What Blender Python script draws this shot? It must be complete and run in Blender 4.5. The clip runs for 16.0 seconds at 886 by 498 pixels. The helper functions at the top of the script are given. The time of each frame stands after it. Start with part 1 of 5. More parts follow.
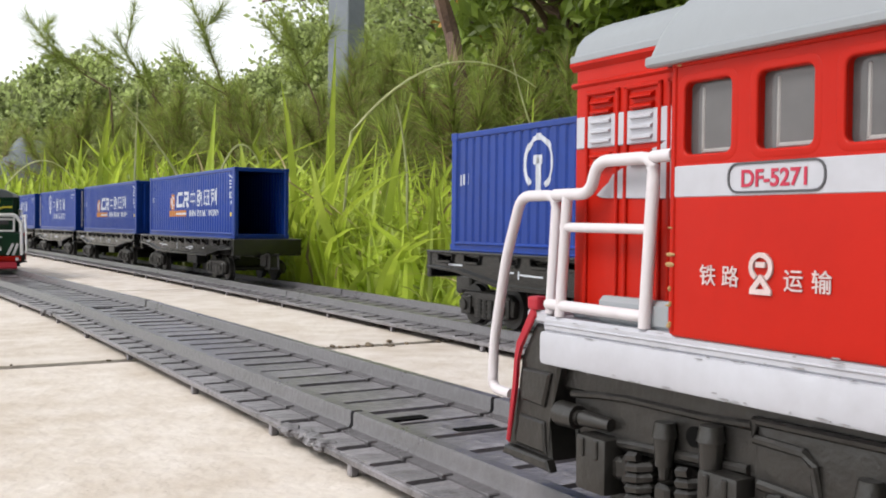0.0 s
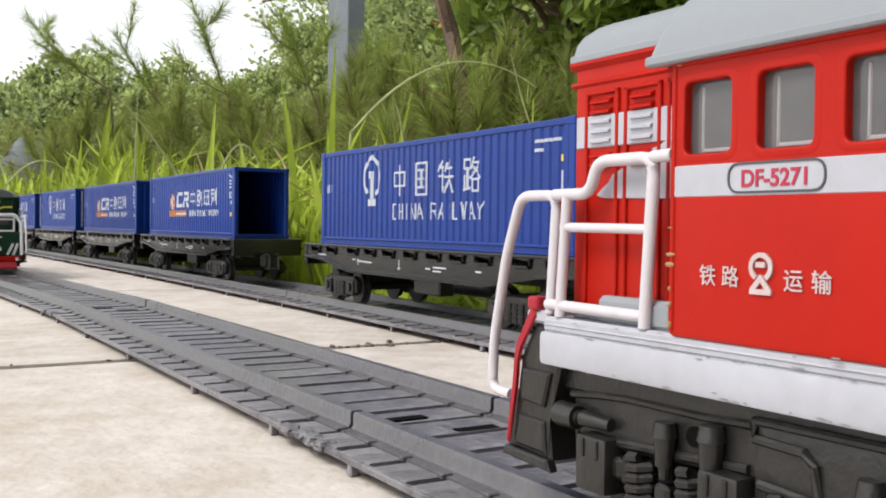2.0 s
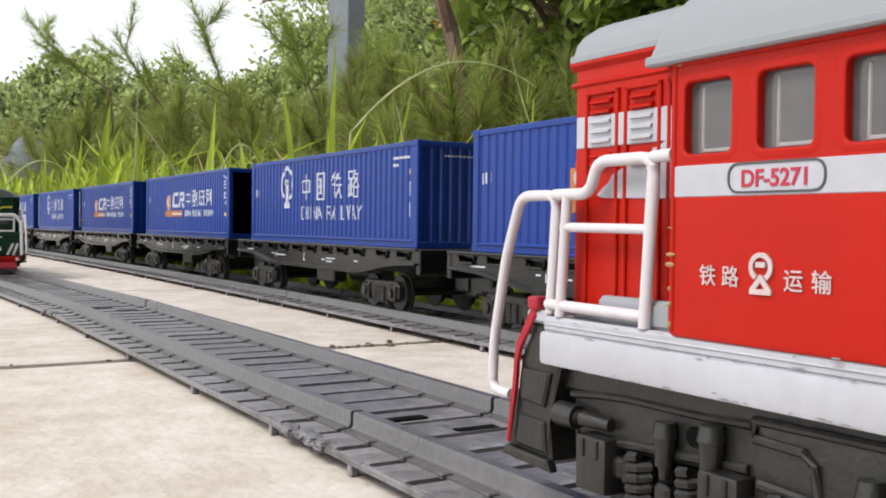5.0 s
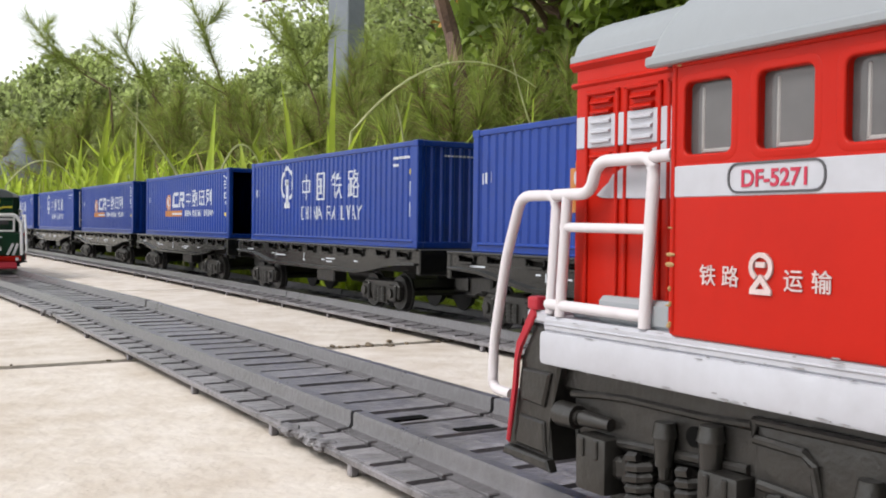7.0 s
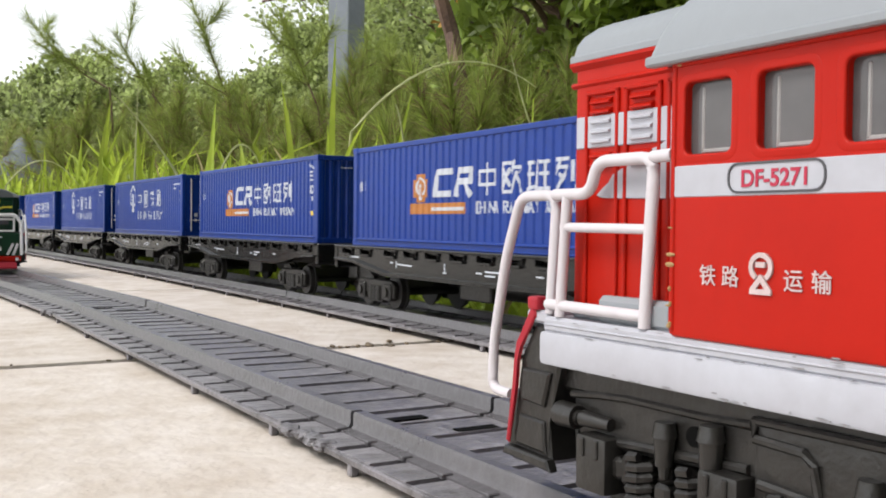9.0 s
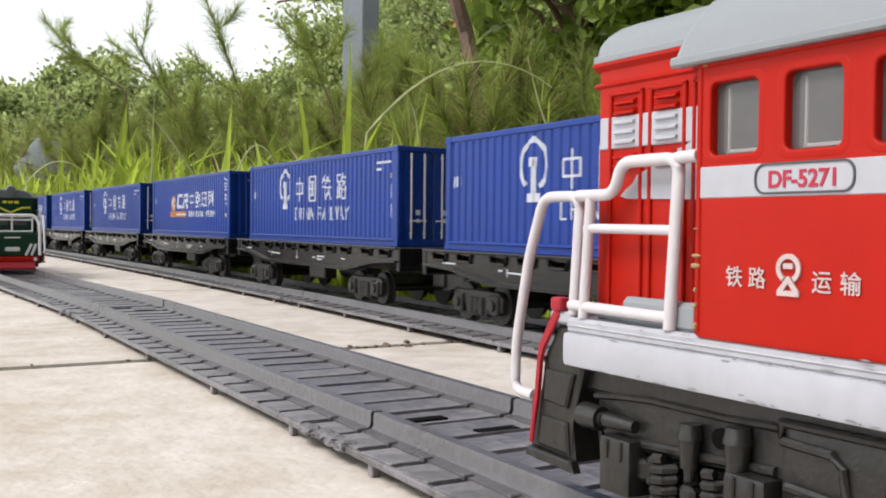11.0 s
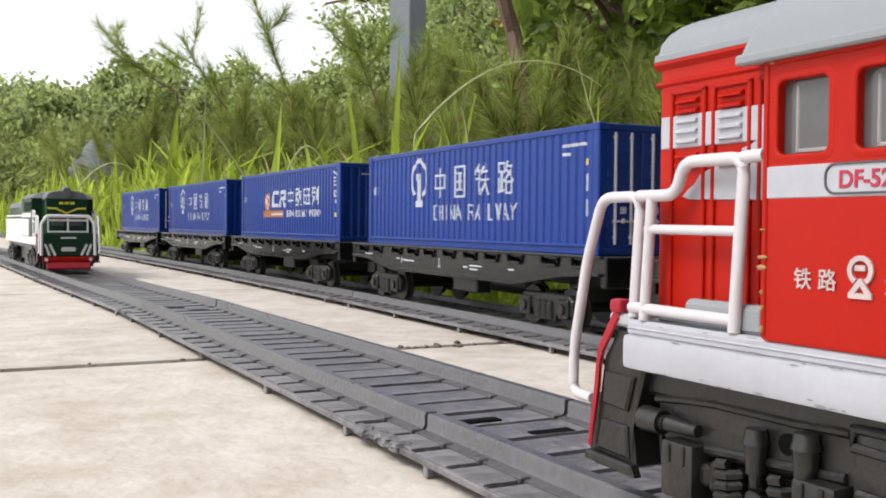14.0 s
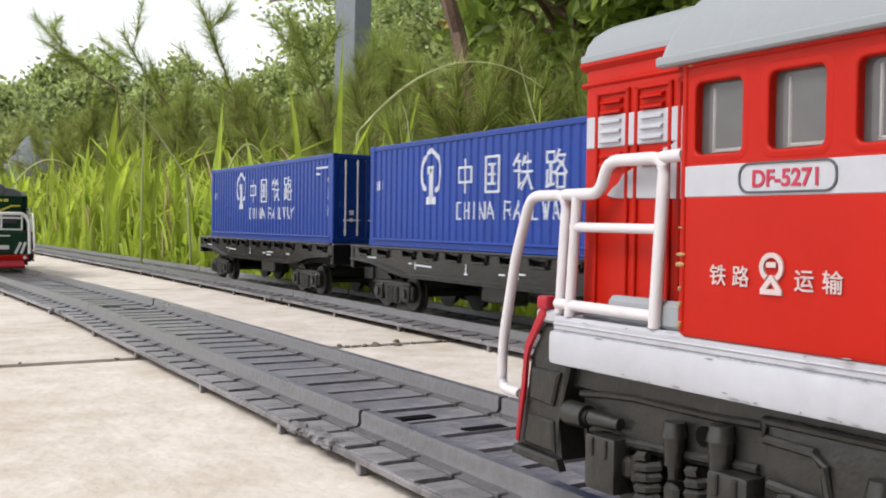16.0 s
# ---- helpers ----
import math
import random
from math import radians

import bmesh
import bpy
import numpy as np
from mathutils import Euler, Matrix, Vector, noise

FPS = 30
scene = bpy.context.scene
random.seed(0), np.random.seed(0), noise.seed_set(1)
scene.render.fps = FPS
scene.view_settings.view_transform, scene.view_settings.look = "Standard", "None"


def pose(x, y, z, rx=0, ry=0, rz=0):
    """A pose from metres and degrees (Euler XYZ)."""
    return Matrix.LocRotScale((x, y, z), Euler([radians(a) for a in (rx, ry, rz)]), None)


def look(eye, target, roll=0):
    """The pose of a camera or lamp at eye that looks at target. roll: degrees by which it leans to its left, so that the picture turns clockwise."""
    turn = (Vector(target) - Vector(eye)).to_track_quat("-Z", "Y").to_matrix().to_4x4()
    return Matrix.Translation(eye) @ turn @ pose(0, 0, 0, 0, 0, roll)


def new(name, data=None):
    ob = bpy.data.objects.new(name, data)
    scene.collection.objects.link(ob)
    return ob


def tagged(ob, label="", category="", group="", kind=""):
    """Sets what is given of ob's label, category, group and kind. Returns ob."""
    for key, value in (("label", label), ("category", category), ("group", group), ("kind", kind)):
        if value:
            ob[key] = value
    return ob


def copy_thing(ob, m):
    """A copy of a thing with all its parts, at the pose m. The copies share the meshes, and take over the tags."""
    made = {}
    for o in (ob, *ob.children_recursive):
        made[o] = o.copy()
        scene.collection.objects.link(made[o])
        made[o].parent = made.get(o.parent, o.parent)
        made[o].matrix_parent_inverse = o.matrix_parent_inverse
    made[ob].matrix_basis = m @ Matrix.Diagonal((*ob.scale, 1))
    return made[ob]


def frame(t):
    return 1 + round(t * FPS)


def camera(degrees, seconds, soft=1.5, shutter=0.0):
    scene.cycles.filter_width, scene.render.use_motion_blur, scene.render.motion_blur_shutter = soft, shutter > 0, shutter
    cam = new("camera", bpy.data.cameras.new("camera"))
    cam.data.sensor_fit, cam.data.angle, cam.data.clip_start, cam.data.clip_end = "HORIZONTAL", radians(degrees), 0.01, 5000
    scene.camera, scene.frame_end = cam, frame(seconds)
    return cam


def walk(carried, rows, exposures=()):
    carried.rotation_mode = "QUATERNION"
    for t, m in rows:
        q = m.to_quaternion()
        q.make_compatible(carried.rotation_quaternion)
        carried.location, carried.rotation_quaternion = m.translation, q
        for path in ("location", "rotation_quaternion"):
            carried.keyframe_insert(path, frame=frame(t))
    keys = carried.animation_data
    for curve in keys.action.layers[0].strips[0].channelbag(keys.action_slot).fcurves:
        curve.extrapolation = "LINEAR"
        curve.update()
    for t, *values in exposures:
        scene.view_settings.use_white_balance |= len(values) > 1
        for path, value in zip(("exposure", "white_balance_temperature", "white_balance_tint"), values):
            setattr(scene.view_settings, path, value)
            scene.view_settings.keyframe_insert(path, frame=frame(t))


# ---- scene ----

MM = 0.001
# camera path: millimetres above the paving, degrees
PATH = [
    (0.0, 0, 0, 36, -31.1, -1.37, -0.66), (10.2, 0, 0, 36, -31.1, -1.37, -0.66),
    (10.5, -0.1, 0.2, 36, -31.00, -1.37, -0.66), (11.0, -0.8, 0.5, 36.1, -30.26, -1.38, -0.62),
    (11.5, -1.2, 1.1, 36.1, -29.31, -1.37, -0.62), (12.0, -1.5, 1.3, 36.1, -28.40, -1.37, -0.61),
    (12.5, -1.7, 1.5, 36.1, -27.82, -1.38, -0.59), (13.0, -1.7, 1.6, 36.1, -27.37, -1.38, -0.59),
    (13.5, -1.65, 1.6, 36.2, -27.24, -1.39, -0.58), (14.0, -1.6, 1.6, 36.2, -27.51, -1.41, -0.55),
    (14.5, -1.6, 1.6, 36.1, -27.86, -1.41, -0.55), (15.0, -1.6, 1.5, 36.1, -28.0, -1.41, -0.56),
    (15.5, -1.3, 0.9, 36.0, -28.75, -1.40, -0.65), (16.0, -0.5, 0.0, 35.9, -30.75, -1.36, -0.85)]
cam = camera(49.2, 16.0, soft=1.9, shutter=0.12)
walk(cam, [(t, pose(x * MM, y * MM, z * MM, 90 + p, r, w)) for t, x, y, z, w, p, r in PATH])

# ---- light: bright overcast sky, weak broad sun over the camera's shoulder ----
world = bpy.data.worlds.new("overcast_sky")
scene.world = world
world.use_nodes = True
wn = world.node_tree
wn.nodes.clear()
sky = wn.nodes.new("ShaderNodeTexSky")
sky.sky_type = 'NISHITA'
sky.sun_disc = False
sky.sun_elevation, sky.sun_rotation = radians(52), radians(276)
sky.air_density, sky.dust_density, sky.ozone_density = 1.0, 1.0, 1.0
hsv = wn.nodes.new("ShaderNodeHueSaturation")
hsv.inputs["Saturation"].default_value = 0.12
bgn = wn.nodes.new("ShaderNodeBackground")
bgn.inputs["Strength"].default_value = 0.15
won = wn.nodes.new("ShaderNodeOutputWorld")
wn.links.new(sky.outputs[0], hsv.inputs["Color"])
wn.links.new(hsv.outputs[0], bgn.inputs[0])
wn.links.new(bgn.outputs[0], won.inputs[0])
sun = new("sun", bpy.data.lights.new("sun", 'SUN'))
sun.data.energy, sun.data.angle, sun.data.color = 1.6, radians(25), (1.0, 0.96, 0.9)
sun.matrix_world = look((-1.5, 0.15, 1.9), (0, 0, 0))
scene.view_settings.exposure = 0.76


# ---- materials ----
def material(name, col, rough=0.5, metal=0.0, var=0.15, scale=60.0, bump=0.0, bscale=400.0, col2=None, spec=0.5, rand=0.0, coat=0.0, fine=None, lo=.32, hi=.68):
    """Principled material: colour mottled at two scales, roughness broken up, fine relief. scale: cycles a metre."""
    m = bpy.data.materials.new(name)
    m.use_nodes = True
    nt = m.node_tree
    b = nt.nodes["Principled BSDF"]
    b.inputs["Roughness"].default_value, b.inputs["Metallic"].default_value = rough, metal
    b.inputs["Specular IOR Level"].default_value = spec
    b.inputs["Coat Weight"].default_value = coat
    tc = nt.nodes.new("ShaderNodeTexCoord")
    n1 = nt.nodes.new("ShaderNodeTexNoise")
    n1.inputs["Scale"].default_value, n1.inputs["Detail"].default_value, n1.inputs["Roughness"].default_value = scale, 6, 0.65
    nt.links.new(tc.outputs["Object"], n1.inputs["Vector"])
    n2 = nt.nodes.new("ShaderNodeTexNoise")
    n2.inputs["Scale"].default_value, n2.inputs["Detail"].default_value = fine or scale * 9, 4
    nt.links.new(tc.outputs["Object"], n2.inputs["Vector"])
    ramp = nt.nodes.new("ShaderNodeValToRGB")
    c2 = col2 or tuple(c * (1 - 2.2 * var) for c in col)
    ramp.color_ramp.elements[0].position, ramp.color_ramp.elements[1].position = lo, hi
    ramp.color_ramp.elements[0].color, ramp.color_ramp.elements[1].color = (*c2, 1), (*col, 1)
    mixf = nt.nodes.new("ShaderNodeMix")
    mixf.data_type = 'FLOAT'
    mixf.inputs[0].default_value = 0.4
    nt.links.new(n1.outputs["Fac"], mixf.inputs[2])
    nt.links.new(n2.outputs["Fac"], mixf.inputs[3])
    nt.links.new(mixf.outputs[0], ramp.inputs[0])
    last = ramp.outputs[0]
    if rand:
        info = nt.nodes.new("ShaderNodeObjectInfo") if rand > 0 else nt.nodes.new("ShaderNodeNewGeometry")
        mr = nt.nodes.new("ShaderNodeMapRange")
        mr.inputs[3].default_value, mr.inputs[4].default_value = 1 - abs(rand), 1 + abs(rand)
        nt.links.new(info.outputs["Random" if rand > 0 else "Random Per Island"], mr.inputs[0])
        h = nt.nodes.new("ShaderNodeHueSaturation")
        nt.links.new(last, h.inputs["Color"])
        nt.links.new(mr.outputs[0], h.inputs["Value"])
        last = h.outputs[0]
    nt.links.new(last, b.inputs["Base Color"])
    rr = nt.nodes.new("ShaderNodeMapRange")
    rr.inputs[3].default_value, rr.inputs[4].default_value = max(0.03, rough - 0.12), min(1, rough + 0.12)
    nt.links.new(n1.outputs["Fac"], rr.inputs[0])
    nt.links.new(rr.outputs[0], b.inputs["Roughness"])
    if bump:
        n3 = nt.nodes.new("ShaderNodeTexNoise")
        n3.inputs["Scale"].default_value, n3.inputs["Detail"].default_value = bscale, 5
        nt.links.new(tc.outputs["Object"], n3.inputs["Vector"])
        bp = nt.nodes.new("ShaderNodeBump")
        bp.inputs["Strength"].default_value, bp.inputs["Distance"].default_value = bump, 0.0006
        nt.links.new(n3.outputs["Fac"], bp.inputs["Height"])
        nt.links.new(bp.outputs[0], b.inputs["Normal"])
    return m


def leafy(name, col, col2, trans=0.35, rough=0.5, scale=8.0, rand=0.35):
    """Foliage: thin leaves that let light through."""
    m = material(name, col, rough, 0, 0.2, scale, 0, 0, col2, 0.35, -rand)
    nt = m.node_tree
    b = nt.nodes["Principled BSDF"]
    tr = nt.nodes.new("ShaderNodeBsdfTranslucent")
    mx = nt.nodes.new("ShaderNodeMixShader")
    mx.inputs[0].default_value = trans
    src = b.inputs["Base Color"].links[0].from_socket
    nt.links.new(src, tr.inputs["Color"])
    nt.links.new(b.outputs[0], mx.inputs[1])
    nt.links.new(tr.outputs[0], mx.inputs[2])
    nt.links.new(mx.outputs[0], nt.nodes["Material Output"].inputs["Surface"])
    return m


M = {}
M["slab"] = material("pale_concrete", (0.66, 0.605, 0.56), 0.85, 0, 0.1, 24, 0.7, 420, (0.50, 0.43, 0.365), 0.3, 0.04, fine=110, lo=.38, hi=.60)
M["soil"] = material("dark_soil", (0.06, 0.06, 0.03), 0.95, 0, 0.3, 14, 0.6, 200, (0.03, 0.035, 0.015))
M["track"] = material("dark_grey_plastic", (0.215, 0.203, 0.22), 0.31, 0, 0.16, 55, 0.6, 700, (0.085, 0.08, 0.084), 0.5, 0.16, lo=.38, hi=.6)
M["rail"] = material("grey_plastic_rail", (0.112, 0.106, 0.115), 0.3, 0, 0.14, 70, 0.3, 700, (0.072, 0.068, 0.072), 0.5, lo=.34, hi=.66)
M["blue"] = material("blue_plastic", (0.0045, 0.036, 0.245), 0.34, 0, 0.06, 30, 0.06, 600, (0.003, 0.027, 0.19), 0.3, 0.06)
M["white_ink"] = material("white_print", (0.54, 0.57, 0.63), 0.5, 0, 0.08, 90)
M["orange_ink"] = material("orange_print", (0.46, 0.17, 0.03), 0.5, 0, 0.12, 90)
M["yellow_ink"] = material("yellow_print", (0.75, 0.55, 0.05), 0.5, 0, 0.08, 90)
M["wagon"] = material("black_plastic", (0.009, 0.0093, 0.0093), 0.2, 0, 0.2, 60, 0.15, 700, (0.006, 0.006, 0.006), 0.5, 0.1)
M["bogie"] = material("dark_bogie_plastic", (0.022, 0.0205, 0.019), 0.34, 0, 0.2, 70, 0.3, 700, (0.009, 0.0085, 0.008))
M["wheel"] = material("dull_wheel_metal", (0.022, 0.021, 0.02), 0.42, 0.2, 0.2, 90)
M["red"] = material("red_plastic", (0.41, 0.0105, 0.0035), 0.42, 0, 0.06, 35, 0.08, 500, (0.35, 0.0085, 0.003), 0.17)
M["white"] = material("white_plastic", (0.425, 0.435, 0.485), 0.4, 0, 0.04, 60, 0.08, 500, (0.355, 0.355, 0.395), 0.5)
M["rail_white"] = material("pinkish_white_plastic", (0.60, 0.57, 0.605), 0.42, 0, 0.04, 60, 0.08, 500, (0.53, 0.50, 0.53), 0.4)
M["bright_white"] = material("bright_white_plastic", (0.78, 0.78, 0.79), 0.4, 0, 0.03, 60, 0.05, 500, (0.68, 0.68, 0.70), 0.4)
M["scuff"] = material("grey_scuff", (0.24, 0.24, 0.25), 0.7, 0, 0.1, 200)
M["roof"] = material("grey_roof_plastic", (0.25, 0.27, 0.295), 0.45, 0, 0.06, 50, 0.15, 500, (0.24, 0.26, 0.28), 0.5)
M["green"] = material("dark_green_plastic", (0.006, 0.040, 0.017), 0.3, 0, 0.1, 35, 0.08, 500, spec=0.3)
M["dark_roof"] = material("dark_grey_roof_plastic", (0.12, 0.13, 0.14), 0.45, 0, 0.1, 50, 0.15, 500)
# pale and dark mottling puts sky reflections into the pane colour
M["glass"] = material("window_plastic_reflection", (0.115, 0.11, 0.112), 0.14, 0, 0.2, 32, 0, 0, (0.05, 0.046, 0.048), 0.5, fine=70, lo=.36, hi=.64)
M["inner_frame"] = material("pale_clear_plastic_edge", (0.32, 0.31, 0.31), 0.3, 0, 0.1, 200)
M["cab_inside"] = material("dark_cab_interior", (0.05, 0.05, 0.055), 0.7, 0, 0.3, 60)
M["gold"] = material("yellow_paint", (0.68, 0.62, 0.06), 0.45, 0, 0.08, 60)
M["lettering"] = material("pale_pink_print", (0.60, 0.48, 0.48), 0.5, 0, 0.16, 500)
M["red_ink"] = material("crimson_print", (0.42, 0.014, 0.05), 0.5, 0, 0.08, 90)
M["crimson"] = material("crimson_plastic", (0.36, 0.014, 0.028), 0.4, 0, 0.1, 80, spec=0.3)
M["worn"] = material("bare_yellowish_plastic", (0.42, 0.26, 0.10), 0.6, 0, 0.2, 300)
# near-black that carries the shade of slots, recesses and bogie voids
M["shade_black"] = material("recess_shade_black", (0.005, 0.005, 0.005), 0.9, 0, 0.1, 90, spec=0.05)
M["dark_ink"] = material("charcoal_print", (0.07, 0.07, 0.08), 0.5, 0, 0.08, 90)
M["grass"] = leafy("grass_blade", (0.52, 0.61, 0.085), (0.28, 0.38, 0.045), 0.5, 0.45, 10, 0.4)
M["pale_stem"] = leafy("pale_grass_stem", (0.58, 0.60, 0.34), (0.42, 0.44, 0.2), 0.3, 0.5, 10, 0.2)
M["straw"] = leafy("dry_grass_blade", (0.46, 0.38, 0.2), (0.32, 0.24, 0.11), 0.25, 0.6, 10, 0.3)
M["leaf"] = leafy("broad_leaf", (0.36, 0.45, 0.09), (0.17, 0.25, 0.045), 0.4, 0.3, 3, 0.45)
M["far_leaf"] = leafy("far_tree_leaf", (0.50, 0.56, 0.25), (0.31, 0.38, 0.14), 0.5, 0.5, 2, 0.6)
M["needle"] = leafy("pine_needle", (0.35, 0.44, 0.10), (0.23, 0.27, 0.065), 0.5, 0.5, 3, 0.4)
M["hedge"] = leafy("olive_leaf", (0.38, 0.43, 0.15), (0.20, 0.24, 0.07), 0.5, 0.5, 3, 0.5)
M["dry_needle"] = leafy("brown_needle", (0.30, 0.22, 0.12), (0.20, 0.14, 0.07), 0.3, 0.6, 3, 0.3)
M["young_leaf"] = leafy("orange_young_leaf", (0.5, 0.2, 0.04), (0.4, 0.26, 0.05), 0.35, 0.5, 3, 0.3)
M["bark"] = material("brown_bark", (0.22, 0.135, 0.10), 0.9, 0, 0.3, 18, 0.8, 90, (0.075, 0.046, 0.034))
M["stone"] = material("bluish_stone", (0.19, 0.215, 0.245), 0.8, 0, 0.2, 12, 0.5, 60)
M["pebble"] = material("brown_grit", (0.25, 0.19, 0.13), 0.9, 0, 0.3, 200, 0.5, 600, rand=0.3)
M["post"] = material("weathered_grey_metal", (0.20, 0.22, 0.25), 0.55, 0.2, 0.12, 6, 0.1, 60, (0.15, 0.17, 0.19))


# ---- mesh helpers (all in millimetres) ----
def part(name, bm, mat, parent=None, label="", smooth=False):
    me = bpy.data.meshes.new(name)
    bmesh.ops.recalc_face_normals(bm, faces=bm.faces)
    bm.to_mesh(me)
    bm.free()
    me.materials.append(mat)
    if smooth:
        me.polygons.foreach_set("use_smooth", [True] * len(me.polygons))
        me.set_sharp_from_angle(angle=radians(35))
    ob = new(name, me)
    if parent:
        ob.parent = parent
    if label:
        tagged(ob, label)
    return ob


def share(name, ob, parent, m):
    """One more piece on the same mesh."""
    o = new(name, ob.data)
    o.parent = parent
    o.matrix_basis = m
    return o


def at(x, y, z, rx=0, ry=0, rz=0):
    return pose(x * MM, y * MM, z * MM, rx, ry, rz)


def box(bm, x0, x1, y0, y1, z0, z1, bev=0.0, seg=1):
    r = bmesh.ops.create_cube(bm, size=1)
    vs = r["verts"]
    for v in vs:
        v.co = Vector(((x0 + (v.co.x + .5) * (x1 - x0)) * MM, (y0 + (v.co.y + .5) * (y1 - y0)) * MM, (z0 + (v.co.z + .5) * (z1 - z0)) * MM))
    if bev:
        es = list({e for v in vs for e in v.link_edges})
        bmesh.ops.bevel(bm, geom=es, offset=bev * MM, segments=seg, profile=0.6, affect='EDGES')
    return bm


def cyl(bm, a, b, r0, r1=None, n=14, cap=True):
    """A tapered round bar from a to b."""
    a, b = Vector(a) * MM, Vector(b) * MM
    d = b - a
    m = Matrix.Translation((a + b) / 2) @ d.to_track_quat("Z", "Y").to_matrix().to_4x4()
    bmesh.ops.create_cone(bm, cap_ends=cap, segments=n, radius1=r0 * MM, radius2=(r0 if r1 is None else r1) * MM, depth=d.length, matrix=m)
    return bm


def prism(bm, pts, a, b, axis="x", bev=0.0):
    """A flat outline swept from a to b along an axis; pts in the two other axes, in order."""
    def co(p, s):
        return {"x": (s, p[0], p[1]), "y": (p[0], s, p[1]), "z": (p[0], p[1], s)}[axis]
    lo = [bm.verts.new(Vector(co(p, a)) * MM) for p in pts]
    hi = [bm.verts.new(Vector(co(p, b)) * MM) for p in pts]
    n = len(pts)
    fs = [bm.faces.new(lo), bm.faces.new(list(reversed(hi)))]
    fs += [bm.faces.new((lo[i], hi[i], hi[(i + 1) % n], lo[(i + 1) % n])) for i in range(n)]
    if bev:
        es = list({e for f in fs[:2] for e in f.edges})
        bmesh.ops.bevel(bm, geom=es, offset=bev * MM, segments=1, affect='EDGES')
    return bm


def tube(bm, pts, r, n=10, round_=0.0):
    """A bent round bar through the points, corners rounded by round_."""
    P = [Vector(p) for p in pts]
    if round_:
        Q = [P[0]]
        for i in range(1, len(P) - 1):
            u, w = (P[i - 1] - P[i]), (P[i + 1] - P[i])
            k = min(round_, u.length * .45, w.length * .45)
            s, e = P[i] + u.normalized() * k, P[i] + w.normalized() * k
            Q += [s.lerp(P[i], f).lerp(P[i].lerp(e, f), f) for f in (0, .25, .5, .75, 1)]
        P = Q + [P[-1]]
    rings = []
    up = Vector((0.31, 0.17, 0.93)).normalized()
    for i, p in enumerate(P):
        d = (P[min(i + 1, len(P) - 1)] - P[max(i - 1, 0)]).normalized()
        s = d.cross(up).normalized()
        w = s.cross(d)
        rad = r[i] if isinstance(r, (list, tuple)) and not round_ else (r if not isinstance(r, (list, tuple)) else r[0])
        rings.append([bm.verts.new((p + (s * math.cos(a) + w * math.sin(a)) * rad) * MM) for a in [math.tau * k / n for k in range(n)]])
    for a, b in zip(rings, rings[1:]):
        for k in range(n):
            bm.faces.new((a[k], a[(k + 1) % n], b[(k + 1) % n], b[k]))
    bm.faces.new(rings[0]), bm.faces.new(list(reversed(rings[-1])))
    return bm


def strokes(bm, segs, m, w, depth=0.1):
    """Plain bars: each (x0, y0, x1, y1) in the plane of m, w wide, standing proud by depth."""
    for i, (x0, y0, x1, y1) in enumerate(segs):
        dep = depth + .004 * i
        a, b = Vector((x0, y0, 0)), Vector((x1, y1, 0))
        d = (b - a).normalized()
        s = Vector((-d.y, d.x, 0)) * w / 2
        a, b = a - d * w * .3, b + d * w * .3
        lo = [a - s, b - s, b + s, a + s]
        v0 = [bm.verts.new(m @ (p * MM)) for p in lo]
        v1 = [bm.verts.new(m @ ((p + Vector((0, 0, dep))) * MM)) for p in lo]
        bm.faces.new(v1)
        for j in range(4):
            bm.faces.new((v0[j], v0[(j + 1) % 4], v1[(j + 1) % 4], v1[j]))
    return bm


def ribbon(bm, pts, m, w, depth=0.1):
    """One continuous flat band through the points, in the plane of m."""
    P = [Vector((*p, 0)) for p in pts]
    rows = []
    for i, p in enumerate(P):
        d = (P[min(i + 1, len(P) - 1)] - P[max(i - 1, 0)]).normalized()
        s = Vector((-d.y, d.x, 0)) * w / 2
        rows.append([bm.verts.new(m @ ((q + Vector((0, 0, z))) * MM)) for q, z in ((p - s, 0), (p - s, depth), (p + s, depth), (p + s, 0))])
    for a, b in zip(rows, rows[1:]):
        for k in range(3):
            bm.faces.new((a[k], a[k + 1], b[k + 1], b[k]))
    bm.faces.new(rows[0]), bm.faces.new(list(reversed(rows[-1])))
    return bm


def curve_mesh(cu):
    ob = bpy.data.objects.new("tmp", cu)
    scene.collection.objects.link(ob)
    me = bpy.data.meshes.new_from_object(ob.evaluated_get(bpy.context.evaluated_depsgraph_get()))
    bpy.data.objects.remove(ob)
    bm = bmesh.new()
    bm.from_mesh(me)
    bpy.data.meshes.remove(me)
    return bm


def rounded(x0, x1, y0, y1, r, n=4):
    out = []
    for cx, cy, a0 in ((x1 - r, y1 - r, 0), (x0 + r, y1 - r, 90), (x0 + r, y0 + r, 180), (x1 - r, y0 + r, 270)):
        out += [(cx + r * math.cos(radians(a0 + 90 * k / n)), cy + r * math.sin(radians(a0 + 90 * k / n))) for k in range(n + 1)]
    return out


def panel(loops, thick, m, edge=0.15):
    """A plate with real openings: the first loop is its outline, the others are holes; it lies in the plane of m, thick along its z."""
    cu = bpy.data.curves.new("panel", 'CURVE')
    cu.dimensions, cu.fill_mode = '2D', 'BOTH'
    for loop in loops:
        s = cu.splines.new('POLY')
        s.points.add(len(loop) - 1)
        for q, p in zip(s.points, loop):
            q.co = (p[0] * MM, p[1] * MM, 0, 1)
        s.use_cyclic_u = True
    cu.extrude, cu.bevel_depth = (thick / 2 - edge) * MM, edge * MM
    bm = curve_mesh(cu)
    bmesh.ops.remove_doubles(bm, verts=bm.verts, dist=1e-6)
    bmesh.ops.transform(bm, matrix=m, verts=bm.verts)
    return bm


